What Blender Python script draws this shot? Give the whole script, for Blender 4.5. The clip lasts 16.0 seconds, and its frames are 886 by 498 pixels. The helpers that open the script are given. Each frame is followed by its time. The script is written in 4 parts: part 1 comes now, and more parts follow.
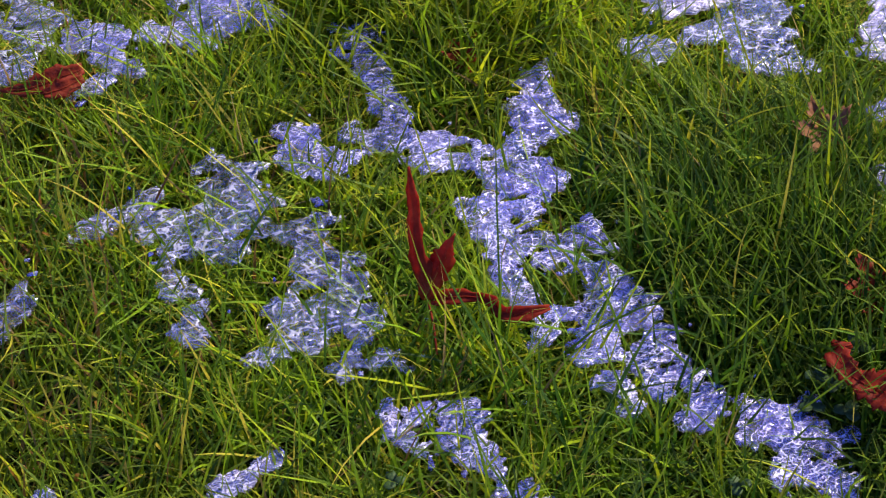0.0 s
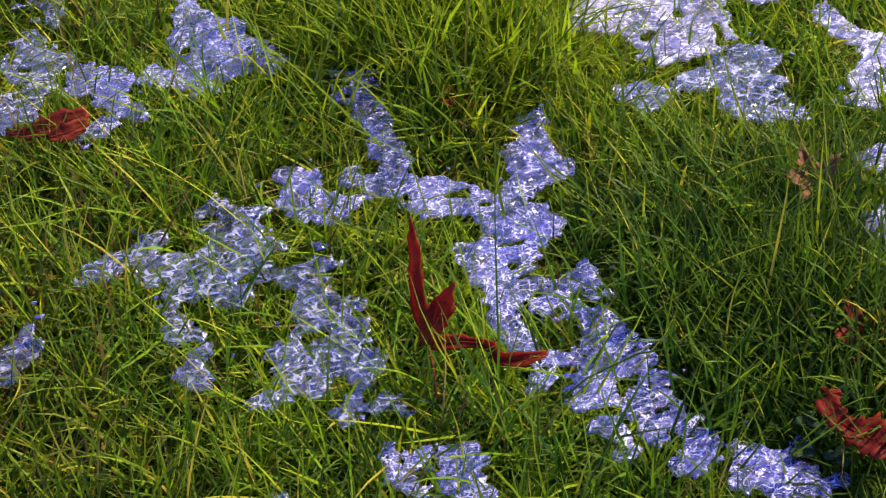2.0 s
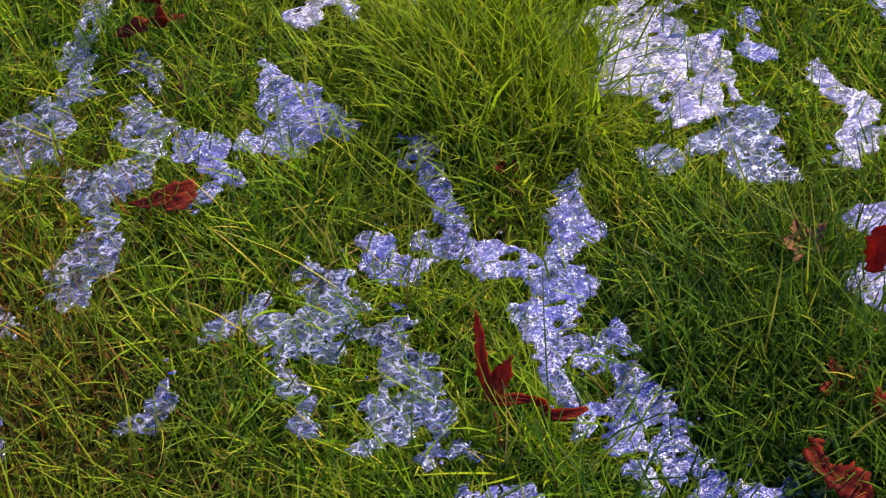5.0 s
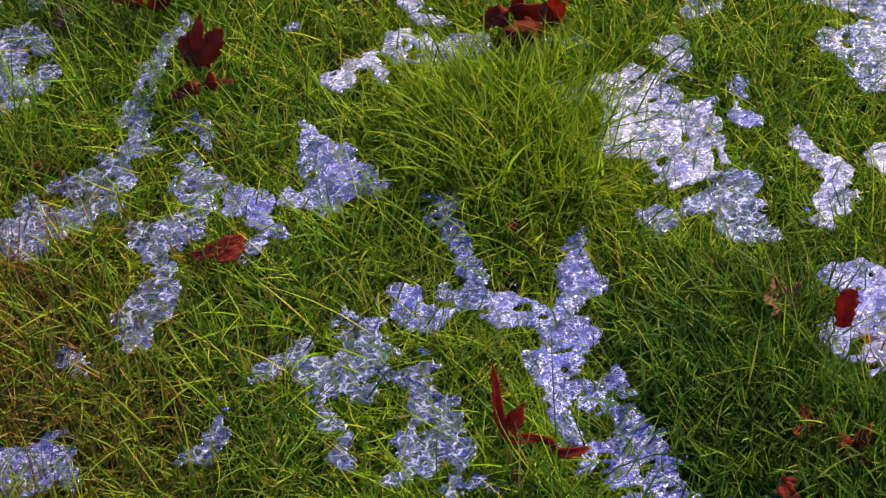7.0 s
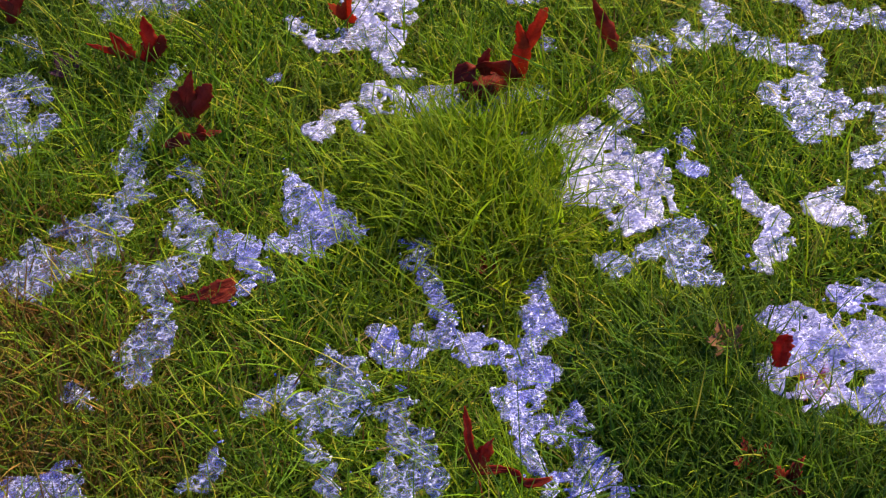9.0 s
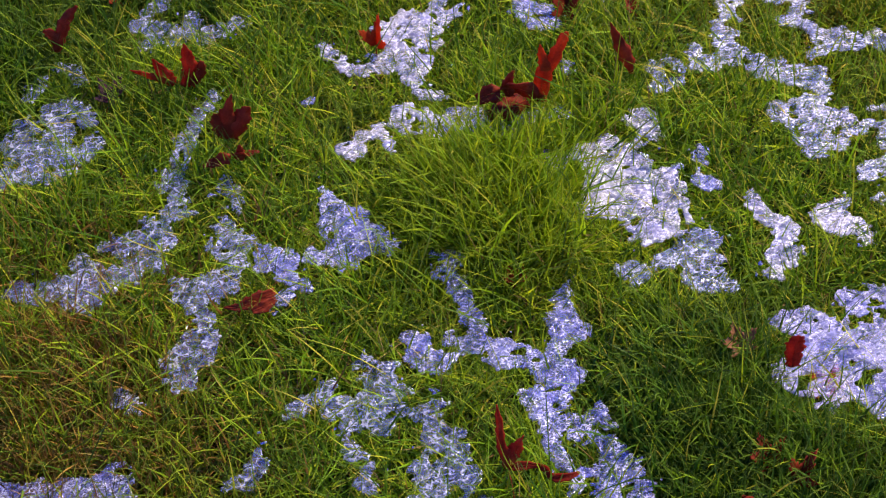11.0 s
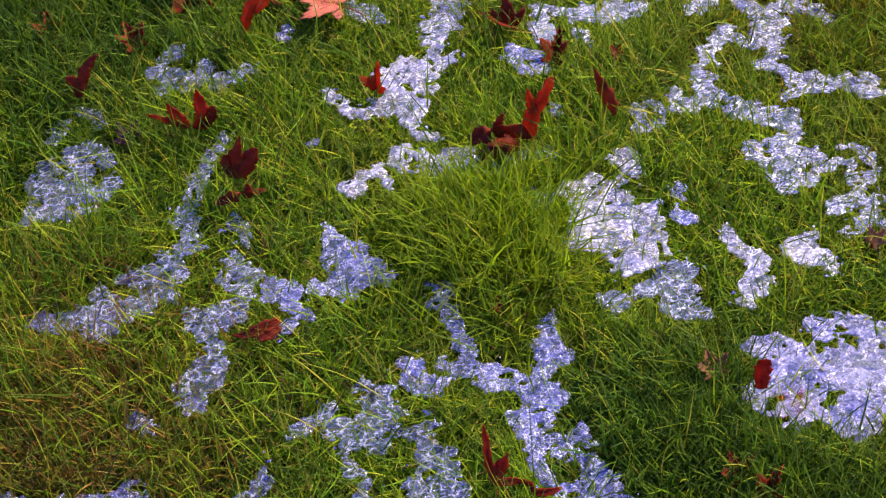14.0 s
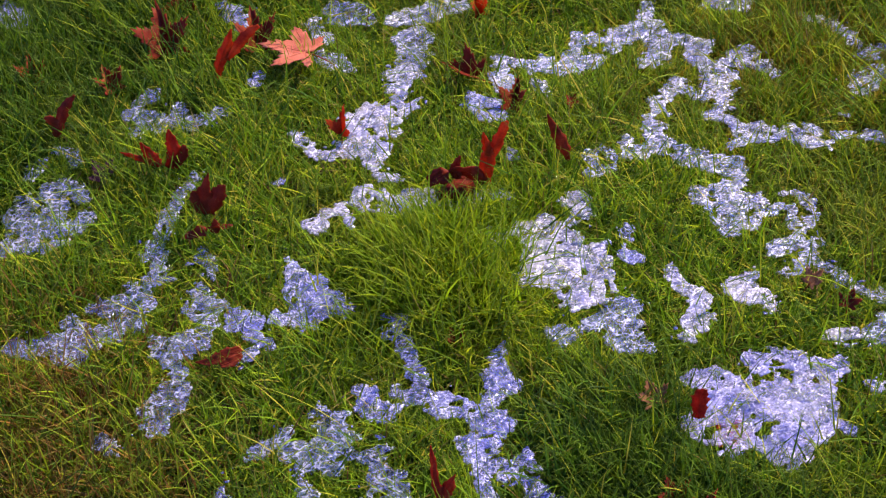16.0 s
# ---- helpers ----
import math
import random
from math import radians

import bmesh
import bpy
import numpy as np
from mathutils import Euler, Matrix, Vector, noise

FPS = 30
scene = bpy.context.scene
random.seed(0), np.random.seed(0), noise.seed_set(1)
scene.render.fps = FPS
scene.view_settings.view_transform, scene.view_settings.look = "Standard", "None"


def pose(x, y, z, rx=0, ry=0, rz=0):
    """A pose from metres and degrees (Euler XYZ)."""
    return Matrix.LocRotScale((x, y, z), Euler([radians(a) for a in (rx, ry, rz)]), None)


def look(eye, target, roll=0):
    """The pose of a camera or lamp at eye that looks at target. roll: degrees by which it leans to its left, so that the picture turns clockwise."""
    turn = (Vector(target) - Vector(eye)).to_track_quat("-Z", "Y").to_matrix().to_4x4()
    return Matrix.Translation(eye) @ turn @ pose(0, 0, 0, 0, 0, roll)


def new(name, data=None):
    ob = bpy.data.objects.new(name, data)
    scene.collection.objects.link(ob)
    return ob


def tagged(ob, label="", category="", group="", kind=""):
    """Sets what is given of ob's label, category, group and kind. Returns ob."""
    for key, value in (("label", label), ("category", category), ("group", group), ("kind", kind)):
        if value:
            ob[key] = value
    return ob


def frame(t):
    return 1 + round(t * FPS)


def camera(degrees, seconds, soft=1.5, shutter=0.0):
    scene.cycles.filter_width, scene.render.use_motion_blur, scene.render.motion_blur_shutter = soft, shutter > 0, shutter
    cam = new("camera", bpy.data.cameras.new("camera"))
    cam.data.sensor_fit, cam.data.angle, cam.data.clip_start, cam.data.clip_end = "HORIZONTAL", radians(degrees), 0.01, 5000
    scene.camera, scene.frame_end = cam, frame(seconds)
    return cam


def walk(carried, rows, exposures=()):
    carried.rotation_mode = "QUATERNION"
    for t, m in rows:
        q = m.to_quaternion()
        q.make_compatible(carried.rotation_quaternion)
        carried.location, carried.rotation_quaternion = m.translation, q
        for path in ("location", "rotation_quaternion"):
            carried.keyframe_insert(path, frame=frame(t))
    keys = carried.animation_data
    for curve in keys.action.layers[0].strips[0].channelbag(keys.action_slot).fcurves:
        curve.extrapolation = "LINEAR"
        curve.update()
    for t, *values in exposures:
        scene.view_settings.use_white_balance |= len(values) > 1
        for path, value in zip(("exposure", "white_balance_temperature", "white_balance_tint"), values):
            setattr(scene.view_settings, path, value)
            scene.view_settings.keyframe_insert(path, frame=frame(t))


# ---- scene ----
cam = camera(28.1, 16.0, soft=1.2)
PATH = [
    (0, (0.146, -0.597, 0.749), (0.049, 0.818, -0.661), -7.5),
    (0.5, (0.143, -0.599, 0.754), (0.048, 0.818, -0.654), -7.4),
    (1, (0.143, -0.602, 0.758), (0.046, 0.821, -0.644), -7.5),
    (1.5, (0.142, -0.606, 0.761), (0.05, 0.823, -0.635), -7.2),
    (2, (0.139, -0.598, 0.784), (0.062, 0.822, -0.622), -6.8),
    (2.5, (0.136, -0.601, 0.806), (0.055, 0.819, -0.6), -6.9),
    (3, (0.13, -0.594, 0.846), (0.038, 0.787, -0.597), -7.8),
    (3.5, (0.137, -0.587, 0.899), (0.023, 0.751, -0.584), -9.1),
    (4, (0.14, -0.582, 0.976), (0.027, 0.701, -0.554), -9.9),
    (6.5, (0.159, -0.608, 1.266), (0.006, 0.554, -0.354), -12.1),
    (7, (0.163, -0.616, 1.316), (0.009, 0.534, -0.313), -12.0),
    (7.5, (0.167, -0.624, 1.364), (0.024, 0.514, -0.274), -11.3),
    (8, (0.166, -0.63, 1.416), (0.037, 0.487, -0.238), -11.0),
    (8.5, (0.169, -0.625, 1.46), (0.047, 0.474, -0.207), -10.9),
    (9, (0.165, -0.625, 1.495), (0.056, 0.474, -0.172), -10.6),
    (9.5, (0.159, -0.638, 1.527), (0.059, 0.469, -0.135), -10.3),
    (12, (0.129, -0.724, 1.598), (0.022, 0.419, -0.04), -10.9),
    (12.5, (0.147, -0.715, 1.625), (0.037, 0.398, -0.033), -11.0),
    (13, (0.141, -0.74, 1.635), (0.039, 0.388, -0.013), -10.5),
    (13.5, (0.164, -0.749, 1.656), (0.035, 0.396, 0.022), -11.9),
    (14, (0.182, -0.788, 1.664), (0.051, 0.386, 0.05), -11.8),
    (14.5, (0.195, -0.818, 1.673), (0.07, 0.379, 0.076), -11.5),
    (15, (0.214, -0.839, 1.684), (0.085, 0.371, 0.097), -11.6),
    (15.5, (0.226, -0.865, 1.688), (0.103, 0.366, 0.117), -10.9),
    (16, (0.23, -0.889, 1.698), (0.112, 0.358, 0.139), -10.1),
]
walk(cam, [(t, look(eye, aim, roll)) for t, eye, aim, roll in PATH], [(0, 1.04, 6500, 7), (3.5, 1.0, 6500, 6.5), (7, 0.90, 6500, 5.5), (9.5, 0.93, 6500, 6), (12, 1.02, 6500, 6.5), (16, 1.06, 6500, 7)])

# ---- light ----
SUN = Vector((0.85, 0.55, 0.85)).normalized()
world = bpy.data.worlds.new("world")
scene.world = world
world.use_nodes = True
wn = world.node_tree
sky = wn.nodes.new("ShaderNodeTexSky")
sky.sky_type = "NISHITA"
sky.sun_disc = False
sky.ozone_density = 8.0
sky.dust_density = 0.2
sky.sun_elevation = math.asin(SUN.z)
sky.sun_rotation = math.atan2(SUN.x, SUN.y)
clear_blue = wn.nodes.new("ShaderNodeMix")
clear_blue.data_type, clear_blue.blend_type = "RGBA", "MULTIPLY"
clear_blue.inputs[0].default_value = 1.0
clear_blue.inputs[7].default_value = (1.0, 0.82, 1.32, 1)
wn.links.new(sky.outputs[0], clear_blue.inputs[6])
wn.links.new(clear_blue.outputs[2], wn.nodes["Background"].inputs[0])
wn.nodes["Background"].inputs[1].default_value = 0.125
sun = new("sun", bpy.data.lights.new("sun", "SUN"))
sun.data.energy = 5.0
sun.data.angle = radians(5)
sun.data.color = (1.0, 0.87, 0.60)
sun.matrix_basis = look(SUN * 20, (0, 0, 0))


# ---- materials ----
def material(name):
    m = bpy.data.materials.new(name)
    m.use_nodes = True
    t = m.node_tree
    t.nodes.clear()
    return m, t


def node(t, kind, props=None, **inputs):
    n = t.nodes.new(kind)
    for k, v in (props or {}).items():
        setattr(n, k, v)
    for k, v in inputs.items():
        key = int(k[1:]) if k[0] == "i" and k[1:].isdigit() else k.replace("_", " ")
        if isinstance(v, bpy.types.NodeSocket):
            t.links.new(v, n.inputs[key])
        else:
            n.inputs[key].default_value = v
    return n


def finish(t, shader):
    o = t.nodes.new("ShaderNodeOutputMaterial")
    t.links.new(shader, o.inputs[0])


def ramp(t, fac, stops):
    n = t.nodes.new("ShaderNodeValToRGB")
    t.links.new(fac, n.inputs[0])
    e = n.color_ramp.elements
    while len(e) < len(stops):
        e.new(0.5)
    for el, (p, c) in zip(e, stops):
        el.position = p
        el.color = (*c, 1)
    return n.outputs[0]


def mixc(t, fac, a, b, blend="MIX"):
    n = t.nodes.new("ShaderNodeMix")
    n.data_type, n.blend_type = "RGBA", blend
    for i, v in ((0, fac), (6, a), (7, b)):
        if isinstance(v, bpy.types.NodeSocket):
            t.links.new(v, n.inputs[i])
        else:
            n.inputs[i].default_value = v if i == 0 else (*v, 1)
    return n.outputs[2]


def noise_at(t, scale, detail=3.0, rough=0.55, stretch=None):
    where = t.nodes.new("ShaderNodeNewGeometry").outputs["Position"]
    if stretch:
        where = node(t, "ShaderNodeMapping", Vector=where, Scale=stretch).outputs[0]
    return node(t, "ShaderNodeTexNoise", Vector=where, Scale=scale, Detail=detail, Roughness=rough).outputs[0]


def grass_material(name, stops, dry, translucent):
    m, t = material(name)
    geo = t.nodes.new("ShaderNodeNewGeometry")
    col = ramp(t, geo.outputs["Random Per Island"], stops)
    big = noise_at(t, 3.2, 2.0)
    col = mixc(t, ramp(t, big, [(0.45, (0, 0, 0)), (0.75, (dry, dry, dry))]), col, (0.20, 0.15, 0.028))
    uv = t.nodes.new("ShaderNodeUVMap")
    along = t.nodes.new("ShaderNodeSeparateXYZ")
    t.links.new(uv.outputs[0], along.inputs[0])
    # blade ribs run lengthwise, tips are paler
    rib = node(t, "ShaderNodeMath", {"operation": "SINE"}, i0=node(t, "ShaderNodeMath", {"operation": "MULTIPLY"}, i0=along.outputs[0], i1=26.0).outputs[0]).outputs[0]
    tip = ramp(t, along.outputs[1], [(0.55, (0, 0, 0)), (1.0, (0.45, 0.45, 0.45))])
    col = mixc(t, tip, col, (0.21, 0.22, 0.035))
    fine = noise_at(t, 260.0, 2.0)
    col = mixc(t, 0.35, col, ramp(t, fine, [(0.3, (0.35, 0.4, 0.3)), (0.7, (1, 1, 1))]), "MULTIPLY")
    bump = node(t, "ShaderNodeBump", Strength=0.35, Distance=0.0004, Height=rib).outputs[0]
    p = node(t, "ShaderNodeBsdfPrincipled", Base_Color=col, Roughness=0.45, Specular_IOR_Level=0.17, Normal=bump).outputs[0]
    tr = node(t, "ShaderNodeBsdfTranslucent", Color=col).outputs[0]
    finish(t, node(t, "ShaderNodeMixShader", i0=translucent, i1=p, i2=tr).outputs[0])
    return m


GRASS = grass_material("grass", [(0.0, (0.045, 0.11, 0.009)), (0.35, (0.11, 0.215, 0.008)), (0.65, (0.22, 0.36, 0.008)), (0.88, (0.39, 0.45, 0.011)), (1.0, (0.54, 0.42, 0.05))], 0.35, 0.36)
# lush dark green, darkened further so the blade colour carries shade
LUSH_SHADED = grass_material("lush_shaded_grass", [(0.0, (0.024, 0.072, 0.010)), (0.5, (0.055, 0.145, 0.011)), (1.0, (0.16, 0.28, 0.011))], 0.05, 0.38)
FRESH = grass_material("fresh_grass", [(0.0, (0.15, 0.28, 0.008)), (0.5, (0.30, 0.45, 0.010)), (1.0, (0.50, 0.53, 0.014))], 0.05, 0.55)
BROWN = grass_material("brown_grass", [(0.0, (0.11, 0.045, 0.012)), (0.5, (0.28, 0.12, 0.03)), (1.0, (0.44, 0.22, 0.05))], 0.1, 0.3)
MOSSY = grass_material("moss_grass", [(0.0, (0.10, 0.085, 0.010)), (0.5, (0.24, 0.18, 0.013)), (1.0, (0.37, 0.25, 0.022))], 0.1, 0.4)
STRAW = grass_material("dead_grass", [(0.0, (0.09, 0.045, 0.018)), (0.5, (0.22, 0.12, 0.04)), (1.0, (0.36, 0.26, 0.10))], 0.2, 0.25)


def soil_material():
    m, t = material("soil")
    n = noise_at(t, 60, 6)
    col = ramp(t, n, [(0.3, (0.012, 0.012, 0.006)), (0.55, (0.03, 0.032, 0.01)), (0.75, (0.05, 0.035, 0.018))])
    wide = noise_at(t, 9, 3)
    col = mixc(t, wide, col, (0.022, 0.04, 0.009))
    # further out the turf is short and close
    place = t.nodes.new("ShaderNodeNewGeometry").outputs["Position"]
    away = node(t, "ShaderNodeVectorMath", {"operation": "LENGTH"}, i0=place).outputs["Value"]
    turf = ramp(t, noise_at(t, 1.1, 5), [(0.3, (0.040, 0.058, 0.001)), (0.55, (0.066, 0.080, 0.001)), (0.75, (0.10, 0.085, 0.003))])
    turf = mixc(t, 0.8, turf, ramp(t, noise_at(t, 140, 3), [(0.3, (0.3, 0.34, 0.3)), (0.7, (1, 1, 1))]), "MULTIPLY")
    far = node(t, "ShaderNodeMapRange", Value=away, From_Min=0.8, From_Max=1.5).outputs[0]
    col = mixc(t, far, col, turf)
    bump = node(t, "ShaderNodeBump", Strength=0.8, Distance=0.01, Height=n).outputs[0]
    finish(t, node(t, "ShaderNodeBsdfPrincipled", Base_Color=col, Roughness=0.95, Specular_IOR_Level=0.1, Normal=bump).outputs[0])
    return m


SOIL = soil_material()


def ice_material(name, low, high, glint, shine, sky_tone, crest_tone=(0.86, 0.83, 0.98), cell=260.0, tilt=0.85, polish=0.14, sky_tint=(0.70, 0.69, 1.0), pale=(0.15, 0.8), stretch=0.62):
    """Crumpled thin ice: tilted facets at two sizes, with glints painted white along the creases between them."""
    m, t = material(name)
    geo = t.nodes.new("ShaderNodeNewGeometry")
    where = geo.outputs["Position"]
    drift = node(t, "ShaderNodeTexNoise", Vector=where, Scale=150.0, Detail=2.0).outputs["Color"]
    drift = node(t, "ShaderNodeVectorMath", {"operation": "MULTIPLY_ADD"}, i0=drift, i1=(0.010, 0.007, 0.007), i2=where).outputs[0]
    drift = node(t, "ShaderNodeMapping", Vector=drift, Scale=(stretch, 1, 1)).outputs[0]
    up = geo.outputs["Normal"]
    for scale, amount in ((cell, tilt), (cell * 2.6, tilt * 0.9)):
        tint = node(t, "ShaderNodeTexVoronoi", Vector=drift, Scale=scale).outputs["Color"]
        lean = node(t, "ShaderNodeVectorMath", {"operation": "SUBTRACT"}, i0=tint, i1=(0.5, 0.5, 0.5)).outputs[0]
        up = node(t, "ShaderNodeVectorMath", {"operation": "MULTIPLY_ADD"}, i0=lean, i1=(amount * 0.6, amount, 0.1), i2=up).outputs[0]
    up = node(t, "ShaderNodeVectorMath", {"operation": "NORMALIZE"}, i0=up).outputs[0]

    def crease(scale, wide):
        d = node(t, "ShaderNodeTexVoronoi", {"feature": "DISTANCE_TO_EDGE"}, Vector=drift, Scale=scale).outputs["Distance"]
        return node(t, "ShaderNodeMapRange", {"interpolation_type": "SMOOTHSTEP"}, Value=d, From_Min=0.0, From_Max=wide, To_Min=1.0, To_Max=0.0).outputs[0]

    broken = ramp(t, noise_at(t, 75, 4, 0.6), [(0.40, (0.08, 0.08, 0.08)), (0.56, (1, 1, 1))])
    creases = node(t, "ShaderNodeMath", {"operation": "MULTIPLY_ADD"}, i0=crease(cell * 2.1, 0.16), i1=0.5, i2=crease(cell, 0.12)).outputs[0]
    creases = node(t, "ShaderNodeMath", {"operation": "MULTIPLY", "use_clamp": True}, i0=creases, i1=broken).outputs[0]
    relief = node(t, "ShaderNodeMath", {"operation": "MULTIPLY_ADD"}, i0=noise_at(t, 420, 2.0), i1=0.6, i2=creases).outputs[0]
    bump = node(t, "ShaderNodeBump", Strength=0.8, Distance=0.0009, Height=relief, Normal=up).outputs[0]
    cloud = noise_at(t, 30, 4, 0.6)
    milk = ramp(t, cloud, [(0.42, (low, low, low)), (0.60, (high, high, high))])
    pale = ramp(t, noise_at(t, 17, 3), [(0.40, (pale[0],) * 3), (0.66, (pale[1],) * 3)])
    # creases are whitened as painted highlight lines, on top of the milky frost
    white = node(t, "ShaderNodeMath", {"operation": "MULTIPLY_ADD", "use_clamp": True}, i0=creases, i1=glint, i2=milk).outputs[0]
    clear = node(t, "ShaderNodeBsdfTransparent", Color=(0.90, 0.91, 0.99, 1)).outputs[0]
    # violet body colour paints in the reflected blue sky
    body_tone = mixc(t, pale, sky_tone, crest_tone)
    glint_colour = mixc(t, creases, body_tone, crest_tone)
    frost = node(t, "ShaderNodeBsdfPrincipled", Base_Color=glint_colour, Roughness=0.35, Normal=bump).outputs[0]
    bright = node(t, "ShaderNodeBsdfTranslucent", Color=glint_colour).outputs[0]
    frost = node(t, "ShaderNodeMixShader", i0=0.25, i1=frost, i2=bright).outputs[0]
    lens = node(t, "ShaderNodeBsdfRefraction", Color=(0.93, 0.94, 1, 1), Roughness=0.02, IOR=1.31, Normal=bump).outputs[0]
    body = node(t, "ShaderNodeMixShader", i0=0.25, i1=clear, i2=lens).outputs[0]
    body = node(t, "ShaderNodeMixShader", i0=white, i1=body, i2=frost).outputs[0]
    # gloss is tinted violet to deepen the sky's reflection
    gloss = node(t, "ShaderNodeBsdfGlossy", Color=(*sky_tint, 1), Roughness=polish, Normal=bump).outputs[0]
    fres = node(t, "ShaderNodeFresnel", IOR=shine, Normal=bump).outputs[0]
    finish(t, node(t, "ShaderNodeMixShader", i0=fres, i1=body, i2=gloss).outputs[0])
    return m


# the violet in these ices is sky reflection put into colour
ICE = ice_material("clear_ice", 0.06, 0.40, 0.82, 1.95, (0.22, 0.20, 0.88), (0.74, 0.71, 0.98), tilt=0.75, pale=(0.0, 0.3), stretch=0.5, sky_tint=(0.58, 0.56, 1.0))
GLASSY = ice_material("glassy_ice", 0.0, 0.16, 0.55, 1.68, (0.28, 0.28, 0.86), (0.74, 0.73, 0.97), cell=140.0, tilt=0.5, pale=(0.0, 0.4), stretch=0.5, sky_tint=(0.60, 0.59, 1.0))
RIPPLED = ice_material("rippled_ice", 0.0, 0.28, 0.70, 1.80, (0.34, 0.32, 0.76), (0.82, 0.78, 0.95), 210.0, 0.75, stretch=0.34, sky_tint=(0.66, 0.64, 1.0))
DENSE = ice_material("dense_ice", 0.22, 0.54, 0.48, 1.85, (0.27, 0.24, 0.88), (0.68, 0.62, 0.96), 240.0, 0.75, stretch=0.5, sky_tint=(0.60, 0.57, 1.0))


def clear_material():
    m, t = material("clear_underside")
    clear = node(t, "ShaderNodeBsdfTransparent", Color=(0.96, 0.97, 1.0, 1)).outputs[0]
    gloss = node(t, "ShaderNodeBsdfGlossy", Color=(0.9, 0.9, 1, 1), Roughness=0.1).outputs[0]
    finish(t, node(t, "ShaderNodeMixShader", i0=0.03, i1=clear, i2=gloss).outputs[0])
    return m


CLEAR = clear_material()


def water_material():
    m, t = material("water")
    finish(t, node(t, "ShaderNodeBsdfPrincipled", Base_Color=(1, 1, 1, 1), Roughness=0.02, IOR=1.33, Transmission_Weight=1.0).outputs[0])
    return m


WATER = water_material()
FROSTY = ice_material("frosty_ice", 0.12, 0.56, 0.60, 1.80, (0.38, 0.34, 0.80), (0.84, 0.77, 0.93), 230.0, 0.75, 0.2, stretch=0.40, sky_tint=(0.68, 0.65, 1.0))


def leaf_material(name, deep, mid, pale, translucent=0.35):
    m, t = material(name)
    blotch = noise_at(t, 45, 4)
    col = ramp(t, blotch, [(0.25, deep), (0.52, mid), (0.8, pale)])
    fine = noise_at(t, 380, 3)
    col = mixc(t, 0.5, col, ramp(t, fine, [(0.3, (0.5, 0.45, 0.4)), (0.65, (1, 1, 1))]), "MULTIPLY")
    bump = node(t, "ShaderNodeBump", Strength=0.5, Distance=0.0015, Height=fine).outputs[0]
    p = node(t, "ShaderNodeBsdfPrincipled", Base_Color=col, Roughness=0.55, Specular_IOR_Level=0.2, Normal=bump).outputs[0]
    tr = node(t, "ShaderNodeBsdfTranslucent", Color=col).outputs[0]
    finish(t, node(t, "ShaderNodeMixShader", i0=translucent, i1=p, i2=tr).outputs[0])
    return m


RED = leaf_material("leaf_red", (0.22, 0.018, 0.012), (0.43, 0.044, 0.020), (0.58, 0.12, 0.05), 0.65)
ORANGE = leaf_material("leaf_orange", (0.36, 0.035, 0.012), (0.60, 0.085, 0.02), (0.72, 0.2, 0.05), 0.65)
DARK = leaf_material("leaf_dark_red", (0.11, 0.013, 0.008), (0.29, 0.034, 0.015), (0.42, 0.07, 0.026), 0.5)
PINK = leaf_material("leaf_pink", (0.34, 0.06, 0.04), (0.50, 0.13, 0.085), (0.60, 0.22, 0.15), 0.25)
TAN = leaf_material("leaf_tan", (0.16, 0.06, 0.03), (0.30, 0.13, 0.065), (0.40, 0.21, 0.11))
PURPLE = leaf_material("leaf_purple", (0.02, 0.006, 0.014), (0.045, 0.010, 0.025), (0.07, 0.016, 0.035), 0.05)


# ---- shape of the ground ----
def swell(x, y):
    """Height of the mat of grass on which the ice lies."""
    away = np.clip(np.maximum(np.abs(x - 0.1) - 0.92, np.abs(y - 0.475) - 0.9) / 1.6, 0, 1)
    away = away * away * (3 - 2 * away)
    x = np.clip(x, -0.5, 0.65)
    y = np.clip(y, -0.12, 0.9)
    return away * 0.01 + (1 - away) * (-0.0147 + 0.0637 * x + 0.1206 * y - 0.0744 * x * x - 0.1405 * x * y - 0.1406 * y * y)


MAT = 0.032  # depth of the grass under the ice


def vnoise(x, y, size, seed):
    """Smooth lattice noise in 0..1."""
    u, v = np.asarray(x) / size + 511.3, np.asarray(y) / size + 287.7
    i, j = np.floor(u).astype(np.int64), np.floor(v).astype(np.int64)
    fu, fv = u - i, v - j
    fu, fv = fu * fu * (3 - 2 * fu), fv * fv * (3 - 2 * fv)

    def h(a, b):
        n = (a * 374761393 + b * 668265263 + seed * 974711) & 0x7FFFFFFF
        n = ((n ^ (n >> 13)) * 1274126177) & 0x7FFFFFFF
        return ((n ^ (n >> 16)) & 0xFFFF) / 65535.0

    return (h(i, j) * (1 - fu) + h(i + 1, j) * fu) * (1 - fv) + (h(i, j + 1) * (1 - fu) + h(i + 1, j + 1) * fu) * fv


def mesh_from(name, verts, faces, mat, smooth=True):
    me = bpy.data.meshes.new(name)
    n = faces.shape[1]
    me.vertices.add(len(verts))
    me.vertices.foreach_set("co", np.ascontiguousarray(verts, np.float32).ravel())
    me.loops.add(faces.size)
    me.loops.foreach_set("vertex_index", np.ascontiguousarray(faces, np.int32).ravel())
    me.polygons.add(len(faces))
    me.polygons.foreach_set("loop_start", np.arange(0, faces.size, n, dtype=np.int32))
    me.update(calc_edges=True)
    me.polygons.foreach_set("use_smooth", np.full(len(faces), smooth))
    me.materials.append(mat)
    return me


